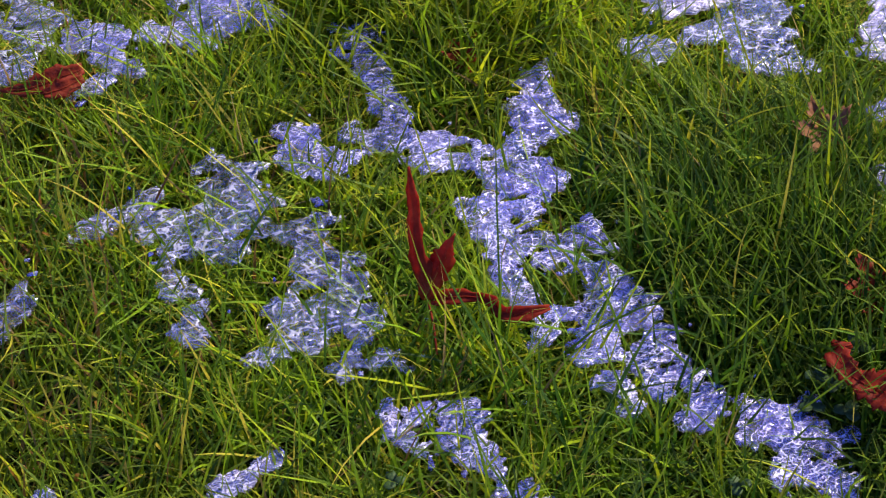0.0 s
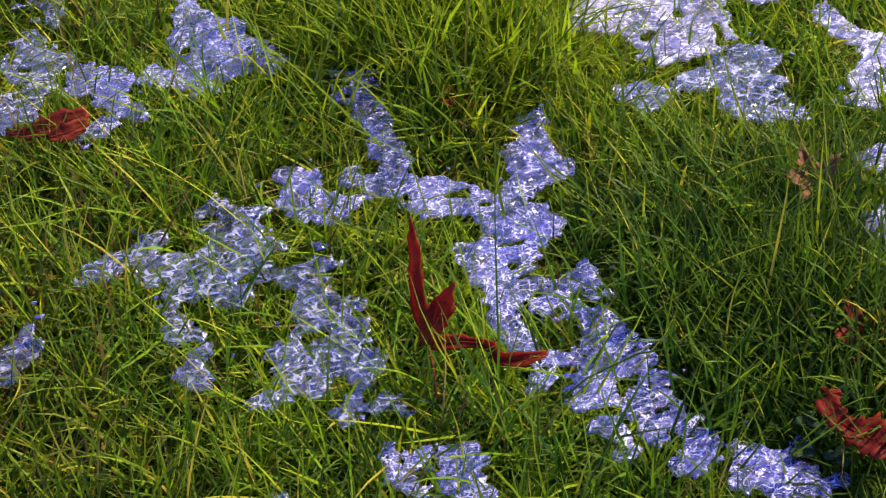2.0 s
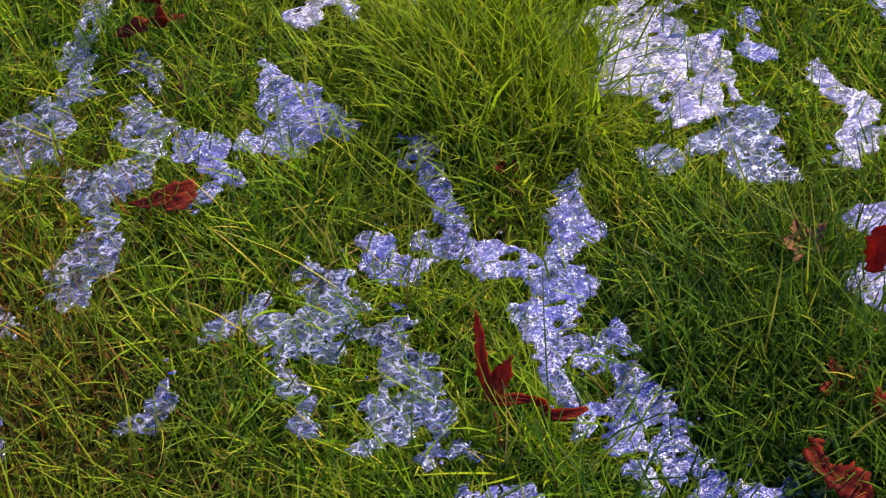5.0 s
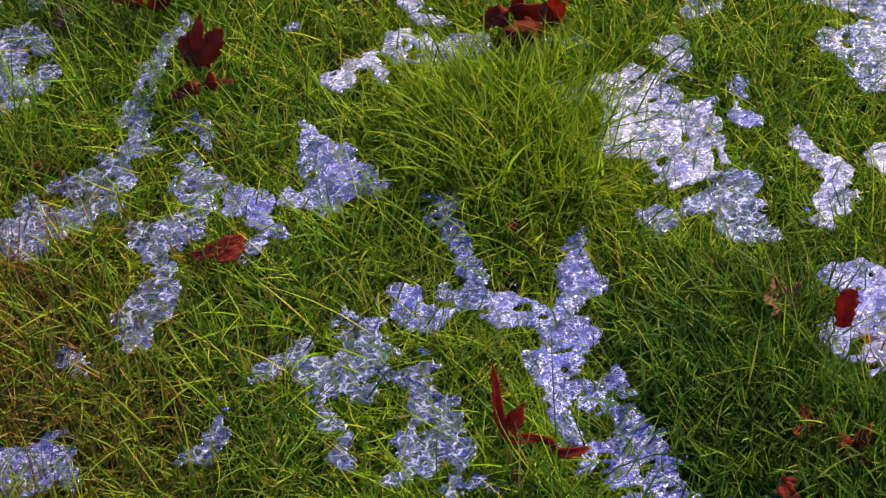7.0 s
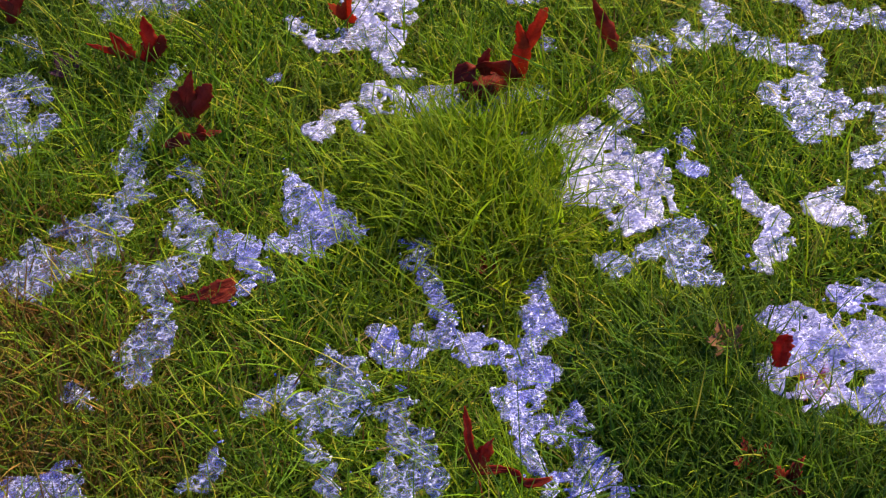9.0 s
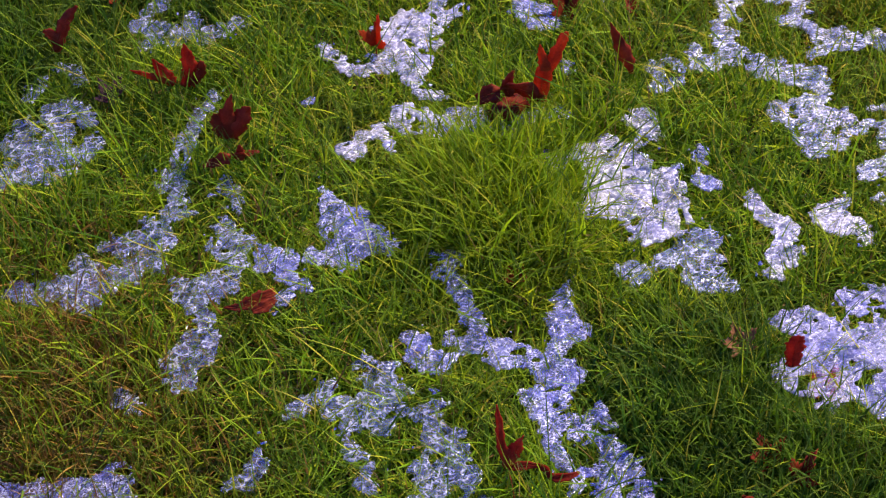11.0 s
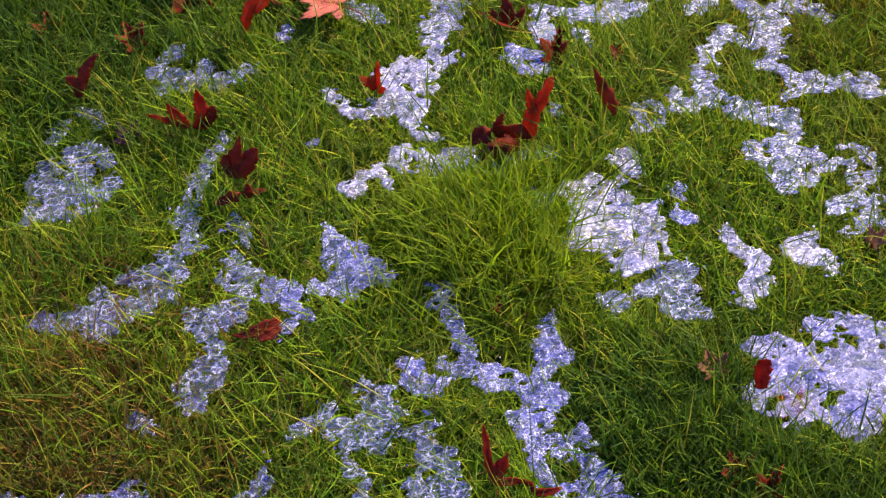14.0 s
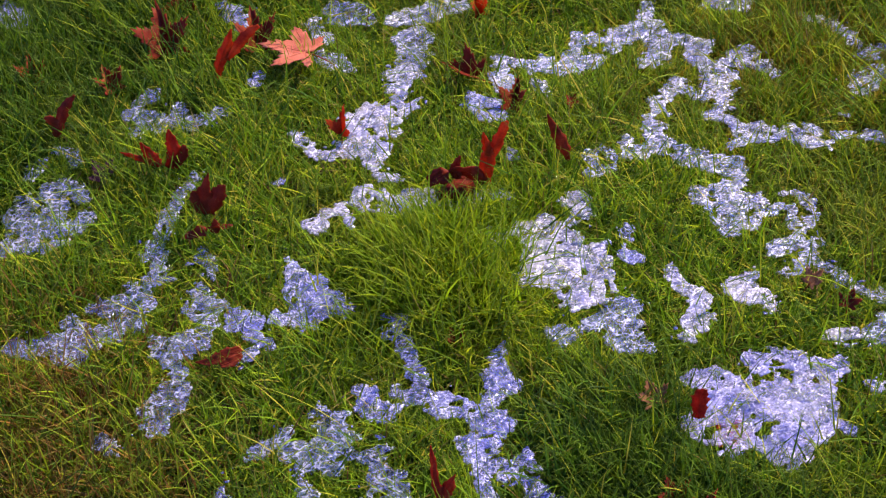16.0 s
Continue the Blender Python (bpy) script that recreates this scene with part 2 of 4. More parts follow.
def build_ground():
    a = np.concatenate([[-100, -50, -20, -10], np.arange(-5, -1.0, 0.25), np.arange(-1.0, 1.5, 0.02), np.arange(1.5, 5.6, 0.25), [10, 20, 50, 100]])
    gx, gy = np.meshgrid(a, a)
    fine = np.clip((1.45 - np.maximum(np.abs(gx - 0.25) + 0.25, np.abs(gy - 0.25) + 0.25)) / 0.2, 0, 1)
    z = swell(gx, gy) - MAT + 0.006 * fine * (vnoise(gx, gy, 0.06, 3) - 0.5)
    v = np.stack([gx.ravel(), gy.ravel(), z.ravel()], 1)
    n = len(a)
    i = (np.arange(n - 1)[:, None] * n + np.arange(n - 1)).ravel()
    f = np.stack([i, i + 1, i + n + 1, i + n], 1)
    tagged(new("ground", mesh_from("ground", v, f, SOIL)), "dark damp soil under the lawn", "ground", kind="structure")


build_ground()

# ---- ice ----
SHEETS = []


def reach(x, y, strokes):
    """Signed distance to a row of rounded strokes, negative inside."""
    d = np.full(np.shape(x), 9.0)
    for s in strokes:
        for (ax, ay, ar), (bx, by, br) in zip(s, s[1:] or s):
            ex, ey = bx - ax, by - ay
            q = ex * ex + ey * ey
            k = np.clip(((x - ax) * ex + (y - ay) * ey) / q, 0, 1) if q else 0.0
            d = np.minimum(d, np.hypot(x - ax - k * ex, y - ay - k * ey) - (ar + (br - ar) * k))
    return d


def shards(x, y, size, seed):
    """Break the plane into uneven plates: each point's plate centre and three random numbers of that plate."""
    u, v = x / (2.0 * size) + 300.0, y / size + 300.0
    i, j = np.floor(u).astype(np.int64), np.floor(v).astype(np.int64)
    best, cu, cv, ids = np.full(x.shape, 9.0), u * 0, v * 0, i * 0

    def h(n):
        n = (n ^ (n >> 13)) * 1274126177 & 0x7FFFFFFF
        n = (n ^ (n >> 11)) * 668265263 & 0x7FFFFFFF
        return ((n ^ (n >> 16)) & 0xFFFF) / 65535.0

    for a in (-1, 0, 1):
        for b in (-1, 0, 1):
            n = ((i + a) * 374761393 + (j + b) * 668265263 + seed * 974711) & 0x7FFFFFFF
            pu, pv = i + a + 0.1 + 0.8 * h(n), j + b + 0.1 + 0.8 * h(n + 7)
            d = (u - pu) ** 2 + (v - pv) ** 2
            new_best = d < best
            best, cu, cv, ids = np.where(new_best, d, best), np.where(new_best, pu, cu), np.where(new_best, pv, cv), np.where(new_best, n, ids)
    return (cu - 300.0) * 2.0 * size, (cv - 300.0) * size, h(ids + 13) - 0.5, h(ids + 29) - 0.5, h(ids + 41) - 0.5


def outline(x, y, strokes, seed):
    cx, cy, ra, rb, rc = shards(x, y, 0.0085, seed)
    f = reach(x + 0.007 * ra, y + 0.007 * rb, strokes)
    k = float(np.clip(np.median([b[2] for s in strokes for b in s]) / 0.016, 0.35, 1.0))
    f = f + k * 0.010 * (vnoise(x, y, 0.017, seed) - 0.5) + k * 0.012 * (vnoise(x, y, 0.0085, seed + 1) - 0.5) + 0.004 * (vnoise(x, y, 0.0043, seed + 3) - 0.5) - 0.0004 - 0.0022 * k
    # chipped, angular rim
    f = f + 0.0035 * np.abs(2 * vnoise(x + 0.4 * y, y - 0.3 * x, 0.007, seed + 4) - 1) - 0.0012
    # loose chips round the rim
    chips = (0.93 - vnoise(x, y, 0.0065, seed + 11)) * 0.025
    f = np.where(f < 0.013, np.minimum(f, chips), f)
    return np.maximum(f, (vnoise(x, y, 0.013, seed + 2) - 0.90) * 0.05)


CHIPS = []


def separate(mask):
    """Number the connected parts of a mask."""
    n = np.where(mask, np.arange(1, mask.size + 1).reshape(mask.shape), 0)
    big = mask.size + 2
    while True:
        m = np.pad(np.where(mask, n, big), 1, constant_values=big)
        low = np.minimum.reduce([m[1:-1, 1:-1], m[:-2, 1:-1], m[2:, 1:-1], m[1:-1, :-2], m[1:-1, 2:]])
        # follow the lowest neighbour on to its own number
        low = np.where(mask, low, 0)
        jump = np.concatenate([[0], low.ravel()])[low]
        if (jump == n).all():
            return n
        n = jump


def slab(c, px, py, top, under):
    """A closed thin sheet over the marked cells."""
    r, k = np.nonzero(c)
    m = px.shape[1]
    quad = np.stack([r * m + k, r * m + k + 1, (r + 1) * m + k + 1, (r + 1) * m + k], 1)
    used, inv = np.unique(quad, return_inverse=True)
    quad = inv.reshape(-1, 4)
    n = len(used)
    v = np.concatenate([np.stack([px.ravel()[used], py.ravel()[used], z.ravel()[used]], 1) for z in (top, under)])
    e = np.concatenate([quad[:, [i, (i + 1) % 4]] for i in range(4)])
    key, back = e[:, 0] * n + e[:, 1], e[:, 1] * n + e[:, 0]
    rim = e[~np.isin(key, back)]
    side = np.stack([rim[:, 1], rim[:, 0], rim[:, 0] + n, rim[:, 1] + n], 1)
    return v, np.concatenate([quad, side, quad[:, ::-1] + n]), len(quad)


def ice_patch(label, seed, strokes, mat=None):
    SHEETS.append(strokes)
    p = np.array([b for s in strokes for b in s])
    lo, hi = p[:, :2].min(0) - p[:, 2].max() - 0.012, p[:, :2].max(0) + p[:, 2].max() + 0.012
    step = 0.0016 if lo[1] < 0.35 else 0.0021
    ax, ay = np.arange(lo[0], hi[0], step), np.arange(lo[1], hi[1], step)
    x, y = np.meshgrid(ax, ay)
    f = outline(x, y, strokes, seed)
    gy, gx = np.gradient(f, step)
    w = np.clip(f / np.maximum(gx * gx + gy * gy, 0.15), -0.6 * step, 0.6 * step)
    near = np.abs(f) < 1.2 * step
    px, py = x - near * w * gx, y - near * w * gy
    deep = np.clip(-f / 0.005, 0, 1)
    lump = vnoise(x, y, 0.0105, seed + 5) + 0.5 * vnoise(x, y, 0.0056, seed + 6)
    fold = 1 - np.abs(2 * vnoise(0.6 * x, y, 0.0075, seed + 7) - 1)
    sag = 0.004 * (vnoise(x, y, 0.05, 77) - 0.5)
    # plates lie a little askew of one another
    cx, cy, ra, rb, rc = shards(x, y, 0.0085, seed)
    sx, sy, sa, sb, sc = shards(x, y, 0.0042, seed + 8)
    askew = (0.3 if mat is GLASSY else 1.0) * deep * (0.50 * (0.5 * ra * (x - cx) + rb * (y - cy)) + 0.45 * (0.5 * sa * (x - sx) + sb * (y - sy)) + 0.0010 * rc + 0.0006 * sc)
    base = swell(px, py) + sag - 0.0042
    top = base + 0.0008 + np.sqrt(deep) * (0.0008 + 0.0003 * lump) + 0.0006 * deep * fold ** 3
    top = top + askew
    under = base + np.minimum(askew, 0) - 0.0003 - np.sqrt(deep) * 0.0010 * vnoise(x, y, 0.008, seed + 9)
    c = (f[:-1, :-1] + f[1:, :-1] + f[:-1, 1:] + f[1:, 1:]) < 0
    whole = separate(c)
    ids, sizes = np.unique(whole[c], return_counts=True)
    for i, size in zip(ids, sizes):
        area = size * step * step
        v, faces, below = slab(whole == i, px, py, top, under)
        if area < 0.00008 and size < sizes.max():
            CHIPS.append((v, faces))
            continue
        ob = new("ice_sheet", mesh_from("ice_sheet", v, faces, mat or ICE))
        # the smooth underside is clear
        ob.data.materials.append(CLEAR)
        ob.data.polygons.foreach_set("material_index", np.concatenate([np.zeros(len(faces) - below, np.int32), np.ones(below, np.int32)]))
        ob.visible_shadow = False  # clear ice lets the daylight through
        tagged(ob, label if size == sizes.max() else "small clear ice shard melting between grass blades", "ice", "ice sheets on the lawn")


ice_patch("branching lavender-tinted ice crust beside a red maple leaf", 3, [
    [(0.046, 0.331, 0.011), (0.059, 0.294, 0.009), (0.066, 0.273, 0.009)],
    [(0.059, 0.259, 0.009), (0.070, 0.250, 0.009)],
    [(0.032, 0.364, 0.006), (0.044, 0.355, 0.013), (0.033, 0.340, 0.008), (0.048, 0.330, 0.011)],
    [(0.050, 0.318, 0.010), (0.059, 0.297, 0.008), (0.063, 0.280, 0.007), (0.068, 0.266, 0.009)],
    [(0.068, 0.266, 0.009), (0.077, 0.246, 0.012), (0.095, 0.236, 0.015), (0.116, 0.228, 0.013), (0.127, 0.216, 0.012)],
    [(0.041, 0.270, 0.006), (0.035, 0.263, 0.005), (0.055, 0.254, 0.008)],
    [(-0.008, 0.272, 0.007), (0.004, 0.264, 0.010), (0.006, 0.244, 0.011), (0.023, 0.236, 0.011), (0.036, 0.238, 0.005)],
    [(0.161, 0.306, 0.005), (0.156, 0.287, 0.010), (0.153, 0.265, 0.014), (0.153, 0.243, 0.014), (0.142, 0.229, 0.010)],
    [(0.176, 0.255, 0.008), (0.167, 0.258, 0.010)],
    [(0.152, 0.218, 0.012), (0.163, 0.206, 0.007), (0.153, 0.193, 0.007)],
    [(0.133, 0.210, 0.009), (0.140, 0.202, 0.009)]])
ice_patch("long lumpy clear ice crust holding a maple leaf down", 4, [
    [(0.110, 0.187, 0.006), (0.121, 0.182, 0.011), (0.128, 0.172, 0.011), (0.145, 0.175, 0.007)],
    [(0.124, 0.163, 0.009), (0.135, 0.148, 0.010), (0.148, 0.156, 0.009), (0.159, 0.148, 0.009), (0.171, 0.152, 0.007)],
    [(0.128, 0.145, 0.007), (0.132, 0.126, 0.007), (0.138, 0.117, 0.008), (0.143, 0.106, 0.005)],
    [(0.150, 0.137, 0.006), (0.158, 0.132, 0.005)],
    [(0.165, 0.140, 0.006), (0.176, 0.132, 0.006), (0.186, 0.124, 0.008)],
    [(0.177, 0.159, 0.005), (0.186, 0.163, 0.006), (0.191, 0.150, 0.005), (0.196, 0.143, 0.004)],
    [(0.183, 0.118, 0.009), (0.196, 0.114, 0.010), (0.185, 0.102, 0.010), (0.203, 0.096, 0.010), (0.213, 0.101, 0.006)],
    [(0.213, 0.091, 0.007), (0.201, 0.084, 0.007), (0.185, 0.086, 0.010), (0.176, 0.091, 0.008)],
    [(0.150, 0.094, 0.006), (0.160, 0.095, 0.006), (0.170, 0.092, 0.005)],
    [(0.149, 0.085, 0.005), (0.145, 0.080, 0.004)],
    [(0.165, 0.068, 0.005), (0.174, 0.063, 0.008), (0.187, 0.065, 0.010), (0.184, 0.075, 0.008)],
    [(0.189, 0.057, 0.009), (0.202, 0.059, 0.011), (0.215, 0.062, 0.010), (0.214, 0.073, 0.007), (0.224, 0.057, 0.008)],
    [(0.181, 0.046, 0.006), (0.191, 0.041, 0.006), (0.193, 0.029, 0.004)],
    [(0.207, 0.043, 0.008), (0.212, 0.033, 0.005), (0.219, 0.041, 0.007)],
    [(0.230, 0.040, 0.006), (0.223, 0.045, 0.007)]])
ice_patch("broad thin glassy ice crust with ragged lobes on grass", 5, [
    [(-0.052, 0.252, 0.005), (-0.048, 0.246, 0.008), (-0.062, 0.241, 0.004)],
    [(-0.036, 0.240, 0.006), (-0.025, 0.236, 0.005)],
    [(-0.047, 0.226, 0.011), (-0.032, 0.219, 0.011), (-0.020, 0.208, 0.010), (-0.034, 0.200, 0.014), (-0.052, 0.198, 0.012)],
    [(-0.092, 0.224, 0.006), (-0.101, 0.215, 0.009), (-0.119, 0.209, 0.008), (-0.133, 0.201, 0.005)],
    [(-0.096, 0.205, 0.008), (-0.077, 0.197, 0.010), (-0.055, 0.189, 0.011)],
    [(-0.069, 0.182, 0.011), (-0.051, 0.177, 0.008), (-0.033, 0.174, 0.007)],
    [(-0.073, 0.160, 0.006), (-0.071, 0.149, 0.005), (-0.066, 0.152, 0.005), (-0.056, 0.144, 0.005)],
    [(-0.054, 0.126, 0.006), (-0.062, 0.126, 0.004), (-0.060, 0.115, 0.007), (-0.053, 0.114, 0.005), (-0.057, 0.104, 0.005)],
    [(0.018, 0.202, 0.005), (0.023, 0.192, 0.006), (0.013, 0.184, 0.008), (-0.001, 0.181, 0.008), (-0.016, 0.190, 0.008)],
    [(0.013, 0.174, 0.010), (0.017, 0.160, 0.012), (0.034, 0.149, 0.011), (0.041, 0.134, 0.008)],
    [(0.006, 0.153, 0.005), (0.013, 0.138, 0.010), (0.027, 0.128, 0.012), (0.044, 0.121, 0.008), (0.051, 0.103, 0.007)],
    [(-0.007, 0.124, 0.005), (0.003, 0.122, 0.009), (0.014, 0.113, 0.010), (0.034, 0.110, 0.012), (0.044, 0.100, 0.008)],
    [(-0.003, 0.107, 0.007), (0.001, 0.094, 0.006), (0.014, 0.092, 0.006), (0.024, 0.099, 0.006)],
    [(-0.014, 0.088, 0.005), (-0.009, 0.085, 0.004), (0.001, 0.083, 0.004)],
    [(0.041, 0.084, 0.006), (0.034, 0.073, 0.005), (0.044, 0.075, 0.004), (0.057, 0.076, 0.005), (0.067, 0.072, 0.004), (0.075, 0.069, 0.004)]], GLASSY)
ice_patch("clear rippled ice sheet thawing on green grass", 6, [
    [(0.087, 0.042, 0.004), (0.092, 0.036, 0.006), (0.096, 0.028, 0.007), (0.096, 0.019, 0.006), (0.091, 0.015, 0.004)],
    [(0.108, 0.038, 0.006), (0.106, 0.027, 0.007), (0.101, 0.018, 0.004)],
    [(0.107, 0.014, 0.006), (0.113, 0.005, 0.006), (0.103, 0.007, 0.004)],
    [(0.115, -0.002, 0.005), (0.120, -0.008, 0.006), (0.118, -0.015, 0.004)],
    [(0.122, -0.017, 0.005), (0.139, -0.020, 0.005)]])
ice_patch("small clear ice shard melting between grass blades", 7, [
    [(-0.004, 0.017, 0.004), (-0.014, 0.015, 0.005), (-0.022, 0.010, 0.006), (-0.031, 0.006, 0.006), (-0.036, 0.003, 0.004)]])
ice_patch("small clear ice shard melting between grass blades", 8, [
    [(-0.139, 0.011, 0.008)]])
ice_patch("clear rippled ice sheet thawing on green grass", 9, [
    [(0.257, 0.020, 0.004), (0.256, 0.012, 0.006), (0.261, 0.008, 0.008), (0.257, -0.001, 0.007), (0.249, -0.002, 0.004)],
    [(0.272, 0.011, 0.005), (0.279, 0.008, 0.008), (0.278, -0.001, 0.009), (0.286, -0.004, 0.008), (0.298, -0.005, 0.008), (0.304, -0.000, 0.006)],
    [(0.286, 0.023, 0.004), (0.289, 0.014, 0.005), (0.293, 0.006, 0.006)],
    [(0.299, -0.016, 0.005)],
    [(0.272, -0.017, 0.007), (0.266, -0.027, 0.007), (0.280, -0.025, 0.007), (0.282, -0.032, 0.006)],
    [(0.294, -0.028, 0.009), (0.303, -0.031, 0.008), (0.296, -0.037, 0.007)]])
ice_patch("small clear ice shard melting between grass blades", 10, [
    [(-0.165, 0.163, 0.004), (-0.168, 0.147, 0.009), (-0.179, 0.134, 0.010), (-0.198, 0.131, 0.006)]], GLASSY)
ice_patch("lumpy lavender ice strip melting into the grass", 11, [
    [(-0.319, 0.159, 0.009), (-0.323, 0.143, 0.021), (-0.372, 0.142, 0.018), (-0.416, 0.148, 0.017), (-0.454, 0.154, 0.018), (-0.493, 0.158, 0.017)],
    [(-0.304, 0.127, 0.007)]])
ice_patch("small clear ice shard melting between grass blades", 12, [
    [(-0.311, 0.241, 0.011), (-0.297, 0.233, 0.006)]], RIPPLED)
ice_patch("triangular lavender ice sheet lying on the grass", 63, [
    [(-0.085, 0.452, 0.008), (-0.081, 0.420, 0.012), (-0.080, 0.392, 0.012)],
    [(-0.075, 0.432, 0.012), (-0.061, 0.413, 0.017), (-0.040, 0.393, 0.013)],
    [(-0.065, 0.439, 0.010), (-0.054, 0.408, 0.013)],
    [(-0.090, 0.473, 0.005), (-0.079, 0.450, 0.011), (-0.068, 0.422, 0.019), (-0.054, 0.395, 0.016), (-0.065, 0.380, 0.015), (-0.078, 0.382, 0.013)],
    [(-0.054, 0.438, 0.009), (-0.047, 0.411, 0.011), (-0.027, 0.400, 0.010), (-0.018, 0.386, 0.007)],
    [(-0.099, 0.385, 0.005), (-0.108, 0.386, 0.005)]])
ice_patch("thin clear ice strip partly covering a brown leaf", 14, [
    [(-0.205, 0.438, 0.011), (-0.194, 0.423, 0.014), (-0.176, 0.416, 0.009), (-0.208, 0.413, 0.011), (-0.197, 0.399, 0.012)],
    [(-0.186, 0.380, 0.012), (-0.199, 0.366, 0.015), (-0.220, 0.357, 0.018), (-0.248, 0.361, 0.013), (-0.233, 0.339, 0.010), (-0.222, 0.326, 0.012)],
    [(-0.219, 0.307, 0.007)],
    [(-0.238, 0.301, 0.012), (-0.241, 0.286, 0.015), (-0.221, 0.287, 0.013)],
    [(-0.254, 0.273, 0.013), (-0.247, 0.253, 0.013), (-0.261, 0.278, 0.007)]], GLASSY)
ice_patch("long winding clear ice strip lying over grass", 15, [
    [(-0.218, 0.628, 0.006), (-0.224, 0.614, 0.009), (-0.234, 0.591, 0.010), (-0.244, 0.569, 0.013), (-0.250, 0.547, 0.010), (-0.256, 0.525, 0.011), (-0.266, 0.508, 0.011)],
    [(-0.251, 0.503, 0.010), (-0.257, 0.476, 0.011), (-0.249, 0.462, 0.008), (-0.274, 0.461, 0.008), (-0.281, 0.449, 0.008)],
    [(-0.277, 0.440, 0.012), (-0.272, 0.422, 0.014), (-0.290, 0.417, 0.016), (-0.278, 0.403, 0.012)],
    [(-0.308, 0.432, 0.017), (-0.323, 0.430, 0.011), (-0.337, 0.433, 0.008)],
    [(-0.299, 0.402, 0.010), (-0.306, 0.399, 0.015), (-0.327, 0.390, 0.012), (-0.345, 0.397, 0.011)],
    [(-0.365, 0.420, 0.011), (-0.350, 0.405, 0.012), (-0.363, 0.391, 0.015), (-0.381, 0.390, 0.015), (-0.354, 0.370, 0.015), (-0.346, 0.360, 0.009)],
    [(-0.391, 0.388, 0.011), (-0.409, 0.387, 0.011), (-0.427, 0.390, 0.013), (-0.442, 0.392, 0.010)]], GLASSY)
ice_patch("clear rippled ice sheet thawing on green grass", 16, [
    [(-0.409, 0.629, 0.012), (-0.375, 0.633, 0.012), (-0.366, 0.612, 0.010)],
    [(-0.441, 0.610, 0.016), (-0.451, 0.593, 0.015), (-0.425, 0.598, 0.012)],
    [(-0.395, 0.598, 0.020), (-0.415, 0.573, 0.024), (-0.443, 0.555, 0.018), (-0.385, 0.573, 0.015)],
    [(-0.356, 0.582, 0.009), (-0.362, 0.564, 0.011), (-0.379, 0.549, 0.009)],
    [(-0.413, 0.550, 0.016), (-0.458, 0.548, 0.012)]], GLASSY)
ice_patch("small clear ice shard melting between grass blades", 17, [
    [(-0.439, 0.663, 0.007), (-0.429, 0.676, 0.010), (-0.419, 0.690, 0.007)],
    [(-0.405, 0.703, 0.007), (-0.385, 0.694, 0.010), (-0.376, 0.678, 0.007)]], GLASSY)
ice_patch("clear rippled ice sheet thawing on green grass", 18, [
    [(-0.313, 0.756, 0.009), (-0.293, 0.748, 0.012), (-0.281, 0.735, 0.013), (-0.303, 0.723, 0.007)],
    [(-0.281, 0.735, 0.013), (-0.246, 0.733, 0.013), (-0.219, 0.731, 0.011), (-0.197, 0.733, 0.009), (-0.178, 0.747, 0.005)],
    [(-0.242, 0.762, 0.008), (-0.247, 0.746, 0.009)]], GLASSY)
ice_patch("curved white ice sheet wrapped round an orange leaf", 19, [
    [(0.004, 0.696, 0.012), (0.028, 0.706, 0.010), (0.041, 0.673, 0.011)],
    [(-0.026, 0.654, 0.009), (0.007, 0.664, 0.012)],
    [(-0.084, 0.685, 0.006), (-0.067, 0.662, 0.010), (-0.055, 0.645, 0.009), (-0.033, 0.645, 0.012), (-0.011, 0.645, 0.012), (0.011, 0.658, 0.014), (0.022, 0.641, 0.018), (0.018, 0.616, 0.010)],
    [(-0.015, 0.709, 0.008), (-0.007, 0.687, 0.012), (0.004, 0.664, 0.016)],
    [(0.013, 0.722, 0.011), (0.000, 0.713, 0.010)],
    [(0.041, 0.686, 0.010), (0.033, 0.671, 0.012)],
    [(0.058, 0.748, 0.009), (0.049, 0.729, 0.007), (0.060, 0.706, 0.009), (0.075, 0.726, 0.006)],
    [(0.023, 0.727, 0.009), (0.049, 0.696, 0.009)],
    [(0.021, 0.600, 0.008), (0.039, 0.591, 0.007), (0.054, 0.586, 0.005)]], FROSTY)
ice_patch("small clear ice shard melting between grass blades", 20, [
    [(-0.063, 0.520, 0.008), (-0.047, 0.522, 0.011), (-0.044, 0.540, 0.007), (-0.026, 0.543, 0.010), (-0.012, 0.522, 0.008)]], FROSTY)
ice_patch("white ice strip beside dark curled maple leaves", 21, [
    [(0.003, 0.573, 0.010), (0.003, 0.553, 0.011), (0.013, 0.538, 0.005)],
    [(0.032, 0.555, 0.012), (0.046, 0.543, 0.016), (0.075, 0.554, 0.015), (0.095, 0.532, 0.014), (0.109, 0.536, 0.011)]], FROSTY)
ice_patch("small clear ice shard melting between grass blades", 22, [
    [(0.116, 0.521, 0.007), (0.138, 0.537, 0.008), (0.153, 0.550, 0.010), (0.177, 0.547, 0.010), (0.188, 0.541, 0.005)]], GLASSY)
ice_patch("small clear ice shard melting between grass blades", 23, [
    [(-0.106, 0.604, 0.007)]])
